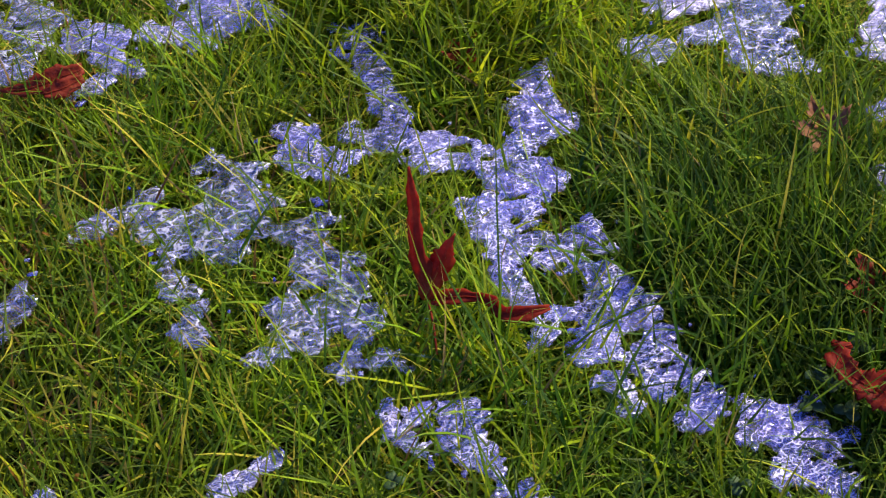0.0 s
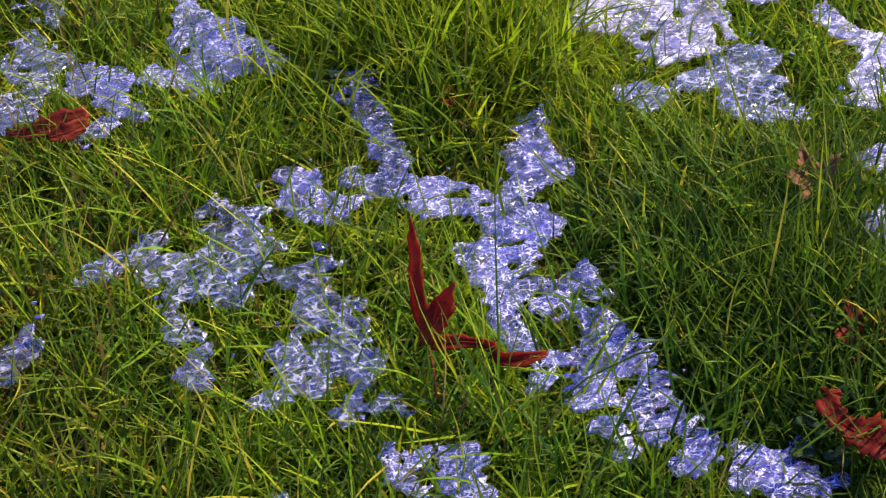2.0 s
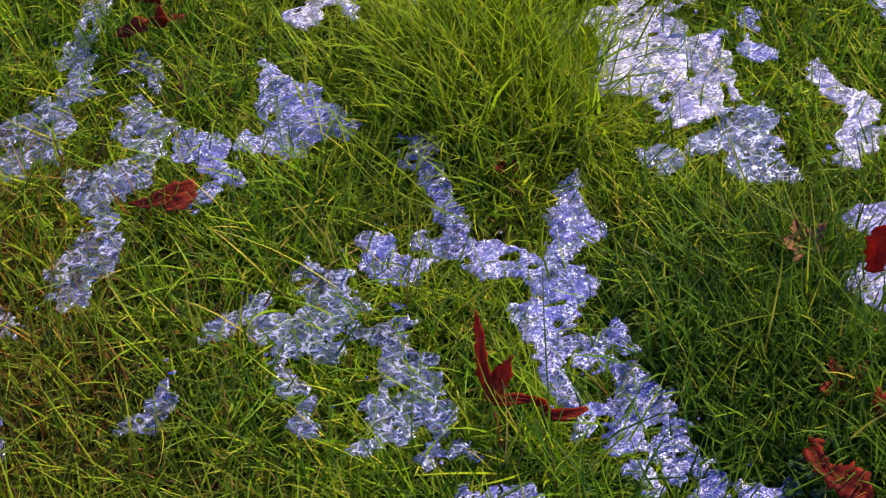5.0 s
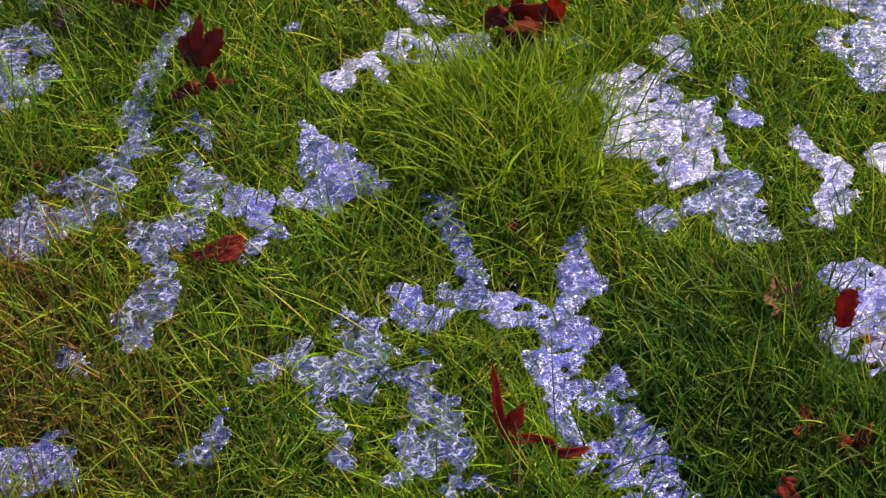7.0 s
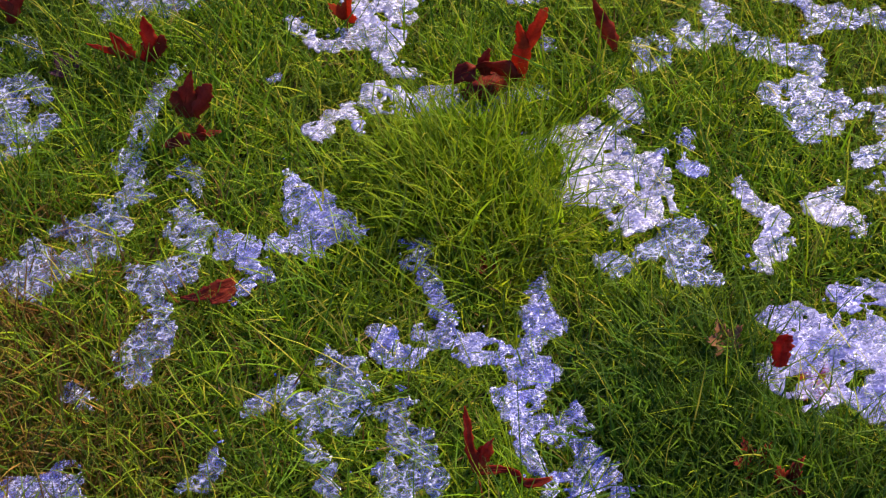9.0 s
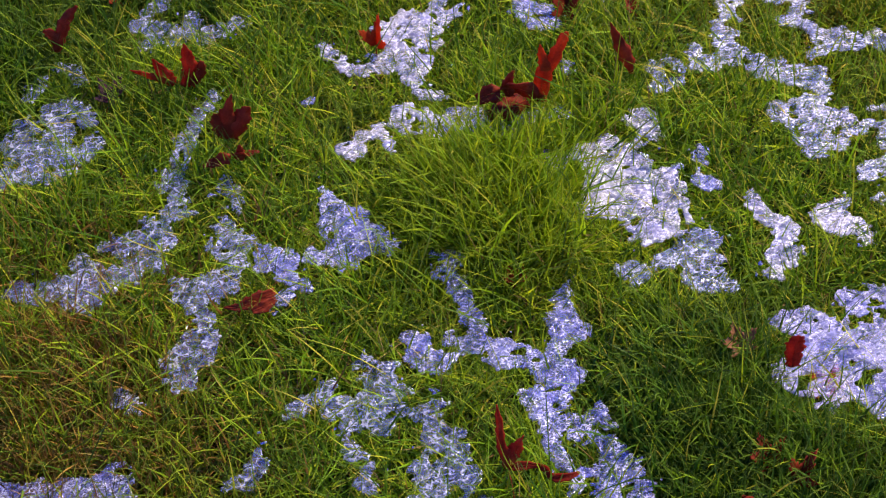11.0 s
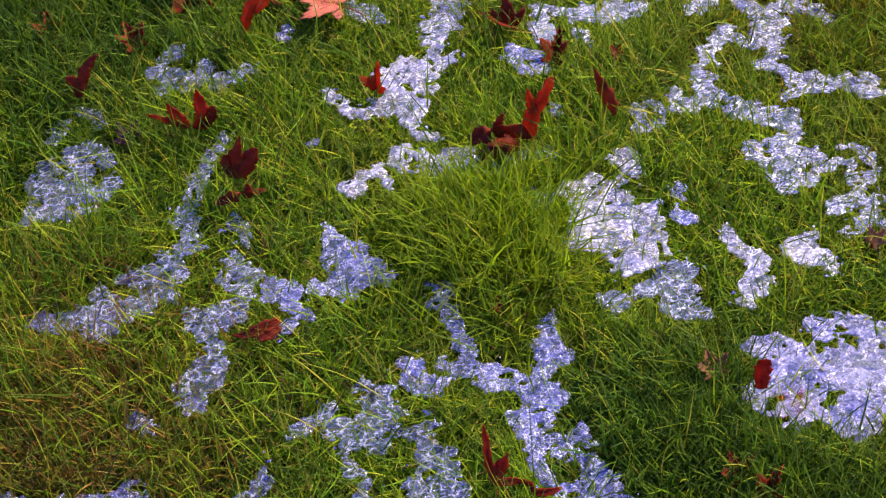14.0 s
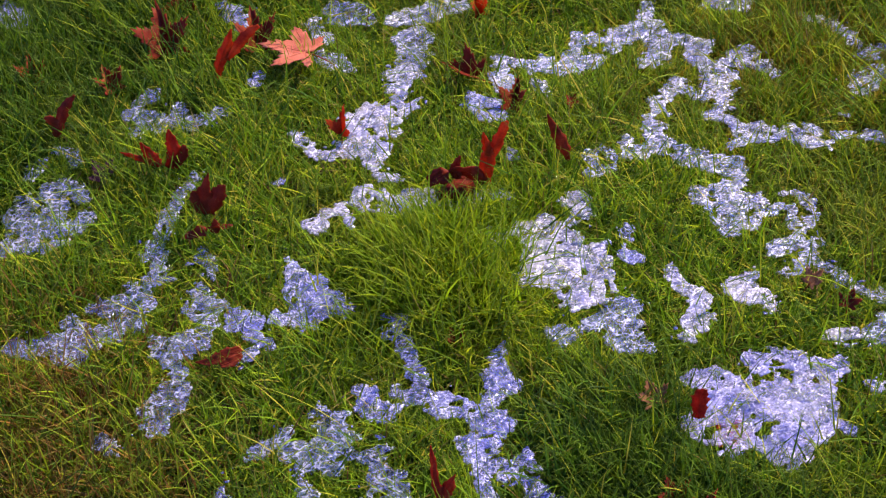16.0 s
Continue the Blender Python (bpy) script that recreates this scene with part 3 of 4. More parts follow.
ice_patch("bright frosty ice sheet with a ragged outline on grass", 24, [
    [(0.257, 0.529, 0.008), (0.272, 0.533, 0.011), (0.277, 0.513, 0.011), (0.265, 0.492, 0.007)],
    [(0.188, 0.484, 0.007), (0.216, 0.486, 0.014), (0.231, 0.501, 0.007)],
    [(0.252, 0.480, 0.012), (0.252, 0.459, 0.017), (0.221, 0.460, 0.017)],
    [(0.215, 0.435, 0.020), (0.249, 0.432, 0.023), (0.280, 0.433, 0.018), (0.286, 0.419, 0.015)],
    [(0.202, 0.415, 0.013), (0.233, 0.403, 0.018), (0.267, 0.399, 0.019), (0.296, 0.387, 0.013)],
    [(0.252, 0.370, 0.015), (0.272, 0.377, 0.015)],
    [(0.295, 0.407, 0.011), (0.288, 0.371, 0.009)]], FROSTY)
ice_patch("clear rippled ice sheet thawing on green grass", 25, [
    [(0.230, 0.319, 0.010), (0.253, 0.320, 0.010), (0.239, 0.309, 0.006)],
    [(0.268, 0.327, 0.009), (0.294, 0.335, 0.015), (0.310, 0.325, 0.019), (0.299, 0.303, 0.011), (0.313, 0.293, 0.009), (0.332, 0.293, 0.008)],
    [(0.306, 0.352, 0.010), (0.323, 0.354, 0.008)]], GLASSY)
ice_patch("small clear ice shard melting between grass blades", 26, [
    [(0.163, 0.473, 0.012)]])
ice_patch("small clear ice shard melting between grass blades", 27, [
    [(0.328, 0.470, 0.007), (0.330, 0.455, 0.007)],
    [(0.324, 0.429, 0.008), (0.340, 0.422, 0.006)]])
ice_patch("clear rippled ice sheet thawing on green grass", 28, [
    [(0.372, 0.406, 0.007), (0.377, 0.388, 0.007), (0.388, 0.374, 0.008), (0.400, 0.360, 0.008), (0.409, 0.354, 0.008)],
    [(0.402, 0.347, 0.010), (0.389, 0.324, 0.013), (0.406, 0.327, 0.009), (0.379, 0.303, 0.008)]], FROSTY)
ice_patch("clear rippled ice sheet thawing on green grass", 29, [
    [(0.438, 0.369, 0.008), (0.459, 0.376, 0.012), (0.467, 0.384, 0.007)],
    [(0.450, 0.359, 0.010), (0.472, 0.349, 0.013), (0.486, 0.339, 0.008), (0.481, 0.328, 0.006)]], FROSTY)
ice_patch("clear rippled ice sheet thawing on green grass", 30, [
    [(0.207, 0.802, 0.008), (0.240, 0.790, 0.014), (0.278, 0.784, 0.018), (0.313, 0.794, 0.015)],
    [(0.245, 0.750, 0.013), (0.248, 0.735, 0.008)],
    [(0.293, 0.827, 0.009), (0.287, 0.802, 0.012)],
    [(0.297, 0.844, 0.008), (0.329, 0.840, 0.009), (0.349, 0.847, 0.012)]], RIPPLED)
ice_patch("wide net of rippled white ice over thin grass", 31, [
    [(0.402, 0.918, 0.008), (0.397, 0.887, 0.009), (0.385, 0.863, 0.019), (0.353, 0.849, 0.014), (0.346, 0.817, 0.011)],
    [(0.401, 0.867, 0.021), (0.413, 0.833, 0.017), (0.401, 0.794, 0.012), (0.381, 0.787, 0.007)],
    [(0.410, 0.839, 0.015), (0.444, 0.831, 0.015), (0.465, 0.817, 0.013), (0.478, 0.830, 0.006)],
    [(0.452, 0.805, 0.013), (0.464, 0.785, 0.012), (0.474, 0.765, 0.014), (0.472, 0.729, 0.017), (0.454, 0.706, 0.010)],
    [(0.474, 0.765, 0.014), (0.507, 0.789, 0.012), (0.529, 0.808, 0.011), (0.529, 0.782, 0.009)],
    [(0.505, 0.777, 0.011), (0.536, 0.778, 0.011), (0.560, 0.749, 0.005)],
    [(0.472, 0.735, 0.015), (0.494, 0.752, 0.012)],
    [(0.473, 0.710, 0.012), (0.480, 0.686, 0.007), (0.463, 0.670, 0.008), (0.452, 0.669, 0.006)],
    [(0.463, 0.670, 0.008), (0.486, 0.652, 0.009), (0.498, 0.634, 0.016), (0.520, 0.631, 0.018), (0.542, 0.634, 0.011), (0.559, 0.625, 0.014)],
    [(0.557, 0.636, 0.009), (0.578, 0.632, 0.011), (0.578, 0.611, 0.015), (0.596, 0.604, 0.009)],
    [(0.473, 0.608, 0.006), (0.492, 0.615, 0.009)],
    [(0.454, 0.706, 0.010), (0.438, 0.718, 0.009), (0.424, 0.737, 0.011), (0.407, 0.720, 0.010), (0.393, 0.698, 0.010), (0.386, 0.670, 0.014), (0.384, 0.642, 0.013)],
    [(0.384, 0.642, 0.011), (0.384, 0.620, 0.013), (0.407, 0.602, 0.009), (0.416, 0.586, 0.011), (0.435, 0.595, 0.010), (0.443, 0.573, 0.012), (0.466, 0.561, 0.012), (0.478, 0.550, 0.008)],
    [(0.373, 0.616, 0.009), (0.351, 0.612, 0.007), (0.340, 0.627, 0.009)],
    [(0.340, 0.627, 0.007), (0.357, 0.601, 0.007), (0.339, 0.603, 0.006)],
    [(0.455, 0.583, 0.010), (0.476, 0.581, 0.009), (0.483, 0.560, 0.008)]], RIPPLED)
ice_patch("clear rippled ice sheet thawing on green grass", 32, [
    [(0.611, 0.621, 0.005), (0.628, 0.625, 0.006)],
    [(0.629, 0.662, 0.005)]], RIPPLED)
ice_patch("clear rippled ice sheet thawing on green grass", 33, [
    [(0.427, 0.534, 0.006), (0.414, 0.520, 0.007), (0.424, 0.514, 0.007)],
    [(0.441, 0.532, 0.010), (0.459, 0.516, 0.017), (0.463, 0.491, 0.020), (0.459, 0.467, 0.015)],
    [(0.439, 0.498, 0.011), (0.452, 0.463, 0.014), (0.480, 0.466, 0.008), (0.497, 0.489, 0.007)],
    [(0.486, 0.509, 0.011), (0.495, 0.498, 0.008)],
    [(0.456, 0.541, 0.008), (0.476, 0.535, 0.005)]], RIPPLED)
ice_patch("clear rippled ice sheet thawing on green grass", 34, [
    [(0.614, 0.897, 0.006), (0.624, 0.886, 0.008), (0.650, 0.875, 0.008), (0.664, 0.851, 0.008), (0.675, 0.828, 0.009), (0.676, 0.810, 0.007)],
    [(0.683, 0.793, 0.011), (0.707, 0.799, 0.009), (0.692, 0.778, 0.007)],
    [(0.668, 0.737, 0.017), (0.690, 0.752, 0.015), (0.671, 0.712, 0.012), (0.651, 0.709, 0.006)]], RIPPLED)
ice_patch("clear rippled ice sheet thawing on green grass", 35, [
    [(0.530, 0.518, 0.005), (0.543, 0.515, 0.006), (0.558, 0.502, 0.006)],
    [(0.534, 0.496, 0.007), (0.532, 0.471, 0.007), (0.547, 0.460, 0.006), (0.558, 0.479, 0.006), (0.558, 0.502, 0.006)],
    [(0.542, 0.451, 0.007), (0.530, 0.438, 0.008), (0.518, 0.430, 0.010), (0.497, 0.422, 0.006)],
    [(0.530, 0.438, 0.008), (0.548, 0.427, 0.011), (0.539, 0.414, 0.012), (0.526, 0.397, 0.010), (0.504, 0.387, 0.006)],
    [(0.544, 0.400, 0.009), (0.564, 0.385, 0.007), (0.574, 0.367, 0.007)],
    [(0.503, 0.486, 0.004), (0.522, 0.496, 0.004)]], RIPPLED)
ice_patch("large frosty white ice sheet with holes beside leaf", 36, [
    [(0.451, 0.216, 0.010), (0.478, 0.228, 0.006)],
    [(0.436, 0.184, 0.017), (0.457, 0.174, 0.016)],
    [(0.412, 0.212, 0.011)],
    [(0.434, 0.165, 0.011)],
    [(0.384, 0.242, 0.012), (0.402, 0.241, 0.011), (0.392, 0.230, 0.009)],
    [(0.443, 0.260, 0.009), (0.460, 0.257, 0.009), (0.456, 0.243, 0.007)],
    [(0.482, 0.270, 0.006), (0.489, 0.252, 0.011)],
    [(0.492, 0.252, 0.012), (0.516, 0.246, 0.016), (0.542, 0.247, 0.011), (0.533, 0.232, 0.011)],
    [(0.424, 0.227, 0.013), (0.440, 0.229, 0.009), (0.426, 0.196, 0.020), (0.451, 0.195, 0.018), (0.485, 0.209, 0.013), (0.512, 0.219, 0.021)],
    [(0.482, 0.191, 0.021), (0.513, 0.188, 0.021), (0.524, 0.164, 0.010)],
    [(0.373, 0.179, 0.014), (0.393, 0.166, 0.017), (0.413, 0.153, 0.015), (0.405, 0.143, 0.009)],
    [(0.403, 0.194, 0.016), (0.402, 0.183, 0.016)],
    [(0.426, 0.159, 0.013), (0.443, 0.146, 0.006)],
    [(0.464, 0.162, 0.014), (0.488, 0.153, 0.017), (0.513, 0.154, 0.011)],
    [(0.453, 0.131, 0.008), (0.474, 0.125, 0.009), (0.484, 0.131, 0.012), (0.472, 0.115, 0.005)]], DENSE)
ice_patch("small clear ice shard melting between grass blades", 37, [
    [(0.546, 0.288, 0.008), (0.566, 0.286, 0.011), (0.567, 0.274, 0.006)]], FROSTY)
ice_patch("small clear ice shard melting between grass blades", 38, [
    [(0.540, 0.158, 0.009)]])
ice_patch("small clear ice shard melting between grass blades", 39, [
    [(0.575, 0.219, 0.006), (0.587, 0.207, 0.008)]])
ice_patch("clear rippled ice sheet thawing on green grass", 40, [
    [(0.051, 0.905, 0.012), (0.083, 0.908, 0.019), (0.103, 0.923, 0.017)],
    [(0.078, 0.870, 0.021), (0.066, 0.846, 0.020), (0.051, 0.863, 0.009)],
    [(0.077, 0.820, 0.020), (0.058, 0.798, 0.017), (0.042, 0.782, 0.011), (0.069, 0.785, 0.013)],
    [(0.042, 0.762, 0.007), (0.057, 0.766, 0.005)],
    [(0.107, 0.928, 0.017), (0.139, 0.928, 0.012)]], RIPPLED)
ice_patch("small clear ice shard melting between grass blades", 41, [
    [(-0.035, 0.935, 0.014), (-0.008, 0.932, 0.017), (0.008, 0.914, 0.012), (-0.040, 0.919, 0.007)]], GLASSY)
ice_patch("small clear ice shard melting between grass blades", 42, [
    [(-0.065, 0.908, 0.011), (-0.059, 0.885, 0.015), (-0.045, 0.871, 0.011)],
    [(-0.050, 0.834, 0.012), (-0.027, 0.819, 0.013), (-0.011, 0.808, 0.007)]], RIPPLED)
ice_patch("small clear ice shard melting between grass blades", 43, [
    [(-0.136, 0.807, 0.009), (-0.143, 0.793, 0.006)]])
ice_patch("small clear ice shard melting between grass blades", 44, [
    [(0.155, 0.723, 0.013), (0.169, 0.710, 0.019), (0.183, 0.695, 0.013)]])
ice_patch("small clear ice shard melting between grass blades", 45, [
    [(0.196, 0.616, 0.008)]])
ice_patch("small clear ice shard melting between grass blades", 46, [
    [(-0.508, 0.988, 0.024), (-0.484, 0.972, 0.013), (-0.534, 0.987, 0.022)]])
ice_patch("small clear ice shard melting between grass blades", 47, [
    [(-0.192, 0.963, 0.011), (-0.171, 0.936, 0.015), (-0.155, 0.909, 0.008)]])
ice_patch("small clear ice shard melting between grass blades", 48, [
    [(0.652, 0.621, 0.008), (0.668, 0.612, 0.009)]], RIPPLED)
ice_patch("small clear ice shard melting between grass blades", 49, [
    [(0.502, 0.919, 0.016), (0.534, 0.919, 0.015)]], RIPPLED)
ice_patch("small fan of clear ice beside a longer crust", 50, [
    [(0.225, 0.018, 0.005), (0.231, 0.015, 0.008), (0.241, 0.020, 0.006), (0.237, 0.030, 0.004)],
    [(0.232, 0.008, 0.005)]])
ice_patch("narrow clear ice sliver caught on grass", 51, [
    [(0.078, 0.044, 0.004), (0.078, 0.038, 0.005), (0.074, 0.031, 0.005), (0.072, 0.020, 0.004), (0.077, 0.016, 0.004)],
    [(0.068, 0.020, 0.004)]])
ice_patch("small clear ice shard melting between grass blades", 52, [
    [(0.060, 0.037, 0.005), (0.061, 0.030, 0.004)],
    [(0.057, 0.041, 0.004)]])
ice_patch("narrow upright strip of rippled white ice", 53, [
    [(0.190, 0.809, 0.008), (0.193, 0.779, 0.012), (0.192, 0.749, 0.011), (0.203, 0.739, 0.005)]], RIPPLED)
ice_patch("ring-shaped clear ice piece with grass inside", 54, [
    [(0.296, 0.604, 0.010), (0.315, 0.615, 0.007), (0.324, 0.599, 0.007), (0.315, 0.579, 0.008), (0.297, 0.578, 0.007), (0.285, 0.566, 0.004)],
    [(0.300, 0.606, 0.008), (0.301, 0.585, 0.007)]], GLASSY)
ice_patch("thin strip of ice sinking into grass", 55, [
    [(0.589, 0.357, 0.007), (0.607, 0.346, 0.007), (0.617, 0.337, 0.007)]], RIPPLED)
ice_patch("small clear ice shard melting between grass blades", 56, [
    [(0.295, 0.448, 0.007)],
    [(0.285, 0.445, 0.005)]])
ice_patch("rounded clear ice piece lying on grass", 57, [
    [(0.585, 0.284, 0.009), (0.601, 0.283, 0.011), (0.610, 0.308, 0.007)]], GLASSY)
ice_patch("thin glassy ice piece among long blades", 58, [
    [(-0.285, 0.785, 0.012), (-0.300, 0.778, 0.008)],
    [(-0.278, 0.797, 0.006), (-0.285, 0.785, 0.009)]], GLASSY)
ice_patch("small clear ice shard melting between grass blades", 59, [
    [(-0.197, 0.493, 0.011), (-0.186, 0.478, 0.007), (-0.188, 0.457, 0.004)]], GLASSY)
ice_patch("ragged ice lobe resting against a brown leaf", 60, [
    [(-0.162, 0.402, 0.008), (-0.155, 0.384, 0.010), (-0.137, 0.390, 0.011), (-0.130, 0.364, 0.011), (-0.119, 0.351, 0.010), (-0.133, 0.336, 0.009), (-0.146, 0.326, 0.005)]])

chip_start = np.cumsum([0] + [len(v) for v, f in CHIPS])
tagged(new("ice_chips", mesh_from("ice_chips", np.concatenate([v for v, f in CHIPS]), np.concatenate([f + s for (v, f), s in zip(CHIPS, chip_start)]), ICE)), "tiny clear ice chips scattered round the sheets", "ice chips", kind="stuff")

# ---- fallen maple leaves ----
FULL = [(-22, 0.62, 30), (33, 0.88, 34), (90, 1.0, 34), (147, 0.88, 34), (202, 0.62, 30)]


def part(name, verts, faces, mat, parent, label=""):
    bm = bmesh.new()
    vs = [bm.verts.new(v) for v in verts]
    for f in faces:
        bm.faces.new([vs[i] for i in f])
    bmesh.ops.recalc_face_normals(bm, faces=bm.faces)
    me = bpy.data.meshes.new(name)
    bm.to_mesh(me)
    bm.free()
    me.polygons.foreach_set("use_smooth", [True] * len(me.polygons))
    me.materials.append(mat)
    ob = new(name, me)
    ob.parent = parent
    return tagged(ob, label)


def tube(points, radius, taper=0.5):
    verts, faces = [], []
    n = len(points)
    for i, p in enumerate(points):
        ahead = (Vector(points[min(i + 1, n - 1)]) - Vector(points[max(i - 1, 0)])).normalized()
        a = ahead.cross(Vector((0.2, 0.1, 1))).normalized()
        b = ahead.cross(a)
        r = radius * (1 - (1 - taper) * i / (n - 1))
        for k in range(5):
            w = k * math.tau / 5
            verts.append(Vector(p) + r * (math.cos(w) * a + math.sin(w) * b))
    for i in range(n - 1):
        for k in range(5):
            faces.append((i * 5 + k, i * 5 + (k + 1) % 5, i * 5 + 5 + (k + 1) % 5, i * 5 + 5 + k))
    faces.append(tuple(range(5)))
    faces.append(tuple(range(n * 5 - 5, n * 5)))
    return verts, faces


def maple_leaf(label, mat, x, y, z, turn, size, fold=(15, 15), curl=0.15, lobes=FULL, stem=0.6, notch=0.58):
    """z is the height over the mat; fold lifts the left and the right half, curl bends the tip up."""
    rnd = random.Random(int(1000 * (x + 2) + 77000 * (y + 2)))
    edge = []
    for i, (a, l, w) in enumerate(lobes):
        if i:
            edge.append(((a + lobes[i - 1][0]) / 2, notch * min(l, lobes[i - 1][1]) + 0.02))
        for da, dr in ((-0.62, 0.52), (-0.50, 0.70), (-0.30, 0.66), (-0.22, 0.84), (-0.10, 0.82), (0, 1.0), (0.10, 0.82), (0.24, 0.86), (0.30, 0.66), (0.52, 0.68), (0.62, 0.50)):
            edge.append((a + da * w + rnd.uniform(-1, 1), l * dr * rnd.uniform(0.95, 1.04)))
    edge = [(lobes[0][0] - 42, 0.16)] + edge + [(lobes[-1][0] + 42, 0.16)]
    wave, ph = rnd.uniform(0.03, 0.06), rnd.uniform(0, 6)

    def bend(a, r):
        a = radians(a)
        u, v = r * math.cos(a), r * math.sin(a)
        lift = radians(fold[0] if u < 0 else fold[1])
        h = abs(u) * math.sin(lift) + curl * v * abs(v) + curl * 0.8 * u * u + wave * r * math.sin(3 * a + 5 * r + ph)
        return Vector((u * math.cos(lift), v * (1 - 0.2 * abs(curl)), h)) * size

    rings, n = 6, len(edge)
    verts, faces = [bend(90, 0)], []
    for k in range(1, rings + 1):
        verts += [bend(a, r * (k / rings)) for a, r in edge]
    for i in range(n - 1):
        faces.append((0, 1 + i, 2 + i))
        for k in range(rings - 1):
            o = 1 + k * n + i
            faces.append((o, o + n, o + n + 1, o + 1))
    leaf = tagged(new("maple_leaf"), label, "leaf", "fallen maple leaves")
    leaf.matrix_basis = pose(x, y, float(swell(x, y)) + z, *turn)
    blade = part("blade", verts, faces, mat, leaf)
    thick = blade.modifiers.new("thickness", "SOLIDIFY")
    thick.thickness = 0.0005
    for a, l, w in lobes:
        pts = [bend(a, l * q) + Vector((0, 0, 0.0003)) for q in (0.02, 0.2, 0.4, 0.6, 0.8, 0.94)]
        part("vein", *tube(pts, 0.0006 * size / 0.09, 0.3), mat, blade)
    if stem:
        pts = [Vector((0.03 * q * q, -q, -0.25 * q * q)) * size * stem for q in (0, 0.25, 0.5, 0.75, 1.0)]
        part("stem", *tube(pts, 0.0009, 0.8), DARK, leaf, "thin dark red leaf stalk")
    return leaf


def bowed_leaf(label, mat, x, y, lobes, stem=None, fold=0.35, dark=None):
    """A curled maple leaf: each lobe is a toothed strip along its own bowed midrib, given as offsets from the base and half widths."""
    rnd = random.Random(int(1000 * (x + 2) + 77000 * (y + 2)))
    leaf = tagged(new("maple_leaf"), label, "leaf", "fallen maple leaves")
    leaf.matrix_basis = pose(x, y, float(swell(x, y)))
    for k, (side, spine) in enumerate(lobes):
        n = 16
        verts, faces, mid = [], [], []
        side = Vector(side).normalized()
        for i in range(n + 1):
            u = i / n * (len(spine) - 1)
            j = min(int(u), len(spine) - 2)
            q = [Vector(spine[min(max(j + d, 0), len(spine) - 1)]) for d in (-1, 0, 1, 2)]
            w = u - j
            c = 0.5 * (2 * q[1] + (q[2] - q[0]) * w + (2 * q[0] - 5 * q[1] + 4 * q[2] - q[3]) * w ** 2 + (3 * q[1] - q[0] - 3 * q[2] + q[3]) * w ** 3)
            along = (q[2] - q[1]).to_3d().normalized()
            out = (side - along * side.dot(along)).normalized()
            face = along.cross(out)
            mid.append(c.to_3d() + face * 0.0004)
            half = max(c[3], 0.0006)
            for s in (-1, -0.55, 0, 0.55, 1):
                tooth = 1.0
                if abs(s) == 1:
                    tooth = (1.22 if (i + (s > 0)) % 4 == 1 else 0.84 if (i + (s > 0)) % 4 == 2 else 1.0) * rnd.uniform(0.92, 1.08)
                wave = 0.06 * half * math.sin(1.3 * i + 2 * s + k)
                verts.append(c.to_3d() + out * (s * half * tooth) + face * (abs(s) * half * fold + wave))
        for i in range(n):
            for s in range(4):
                o = i * 5 + s
                faces.append((o, o + 1, o + 6, o + 5))
        blade = part("lobe", verts, faces, dark[0] if dark and k in dark[1] else mat, leaf)
        thick = blade.modifiers.new("thickness", "SOLIDIFY")
        thick.thickness = 0.0005
        part("vein", *tube(mid[::2], 0.0006, 0.3), mat, blade)
    if stem:
        part("stem", *tube([Vector(p) for p in stem], 0.0008, 0.8), DARK, leaf, "thin dark red leaf stalk")
    return leaf


SIDE = [(20, 0.7, 30), (80, 1.0, 32), (135, 0.8, 32)]
bowed_leaf("folded red maple leaf standing among the grass blades", RED, 0.086, 0.102, [
    ((1, -0.1, 0.15), [(-0.001, 0.000, 0.012, 0.0030), (-0.002, 0.006, 0.028, 0.0055), (-0.004, 0.012, 0.046, 0.0045), (-0.003, 0.018, 0.062, 0.0038), (-0.003, 0.023, 0.077, 0.0029), (-0.003, 0.028, 0.091, 0.0003)]),
    ((1, -0.1, 0.15), [(0.000, 0.000, 0.013, 0.0026), (0.005, 0.006, 0.027, 0.0078), (0.011, 0.009, 0.036, 0.0065), (0.014, 0.011, 0.043, 0.0032), (0.019, 0.014, 0.050, 0.0003)]),
    ((0.2, 0.75, 0.65), [(0.001, 0.003, 0.010, 0.0030), (0.014, 0.002, 0.011, 0.0049), (0.027, 0.001, 0.011, 0.0026), (0.037, -0.005, 0.011, 0.0036), (0.043, -0.014, 0.010, 0.0042), (0.057, -0.015, 0.011, 0.0042), (0.069, -0.012, 0.011, 0.0013)])], stem=[(-0.001, 0.007, 0.009), (0.002, -0.013, 0.005), (0.003, -0.031, -0.000)])
bowed_leaf("red maple leaf half hidden in shaded grass", RED, 0.316, 0.027, [
    ((0.6, 0.7, 0.25), [(0.001, 0.017, 0.011, 0.0014), (-0.009, 0.014, 0.011, 0.0057), (-0.006, 0.002, 0.010, 0.0067), (-0.001, -0.008, 0.009, 0.0052)]),
    ((0.6, 0.7, 0.25), [(-0.003, -0.005, 0.010, 0.0038), (0.005, -0.012, 0.009, 0.0094), (0.015, -0.019, 0.009, 0.0122), (0.025, -0.030, 0.008, 0.0028)])])
maple_leaf("dull red maple leaf sunk in dark grass", DARK, 0.340, 0.088, -0.006, (25, 0, 20), 0.032, (25, 20), 0.2)
maple_leaf("dark red curled maple leaf deep in the grass", DARK, 0.362, 0.062, -0.002, (35, 10, -30), 0.042, (50, 45), 0.2, SIDE)
maple_leaf("orange maple leaf poking out of white ice", ORANGE, -0.022, 0.676, 0.000, (58, 0, -15), 0.045, (49, 49), 0.1, SIDE)
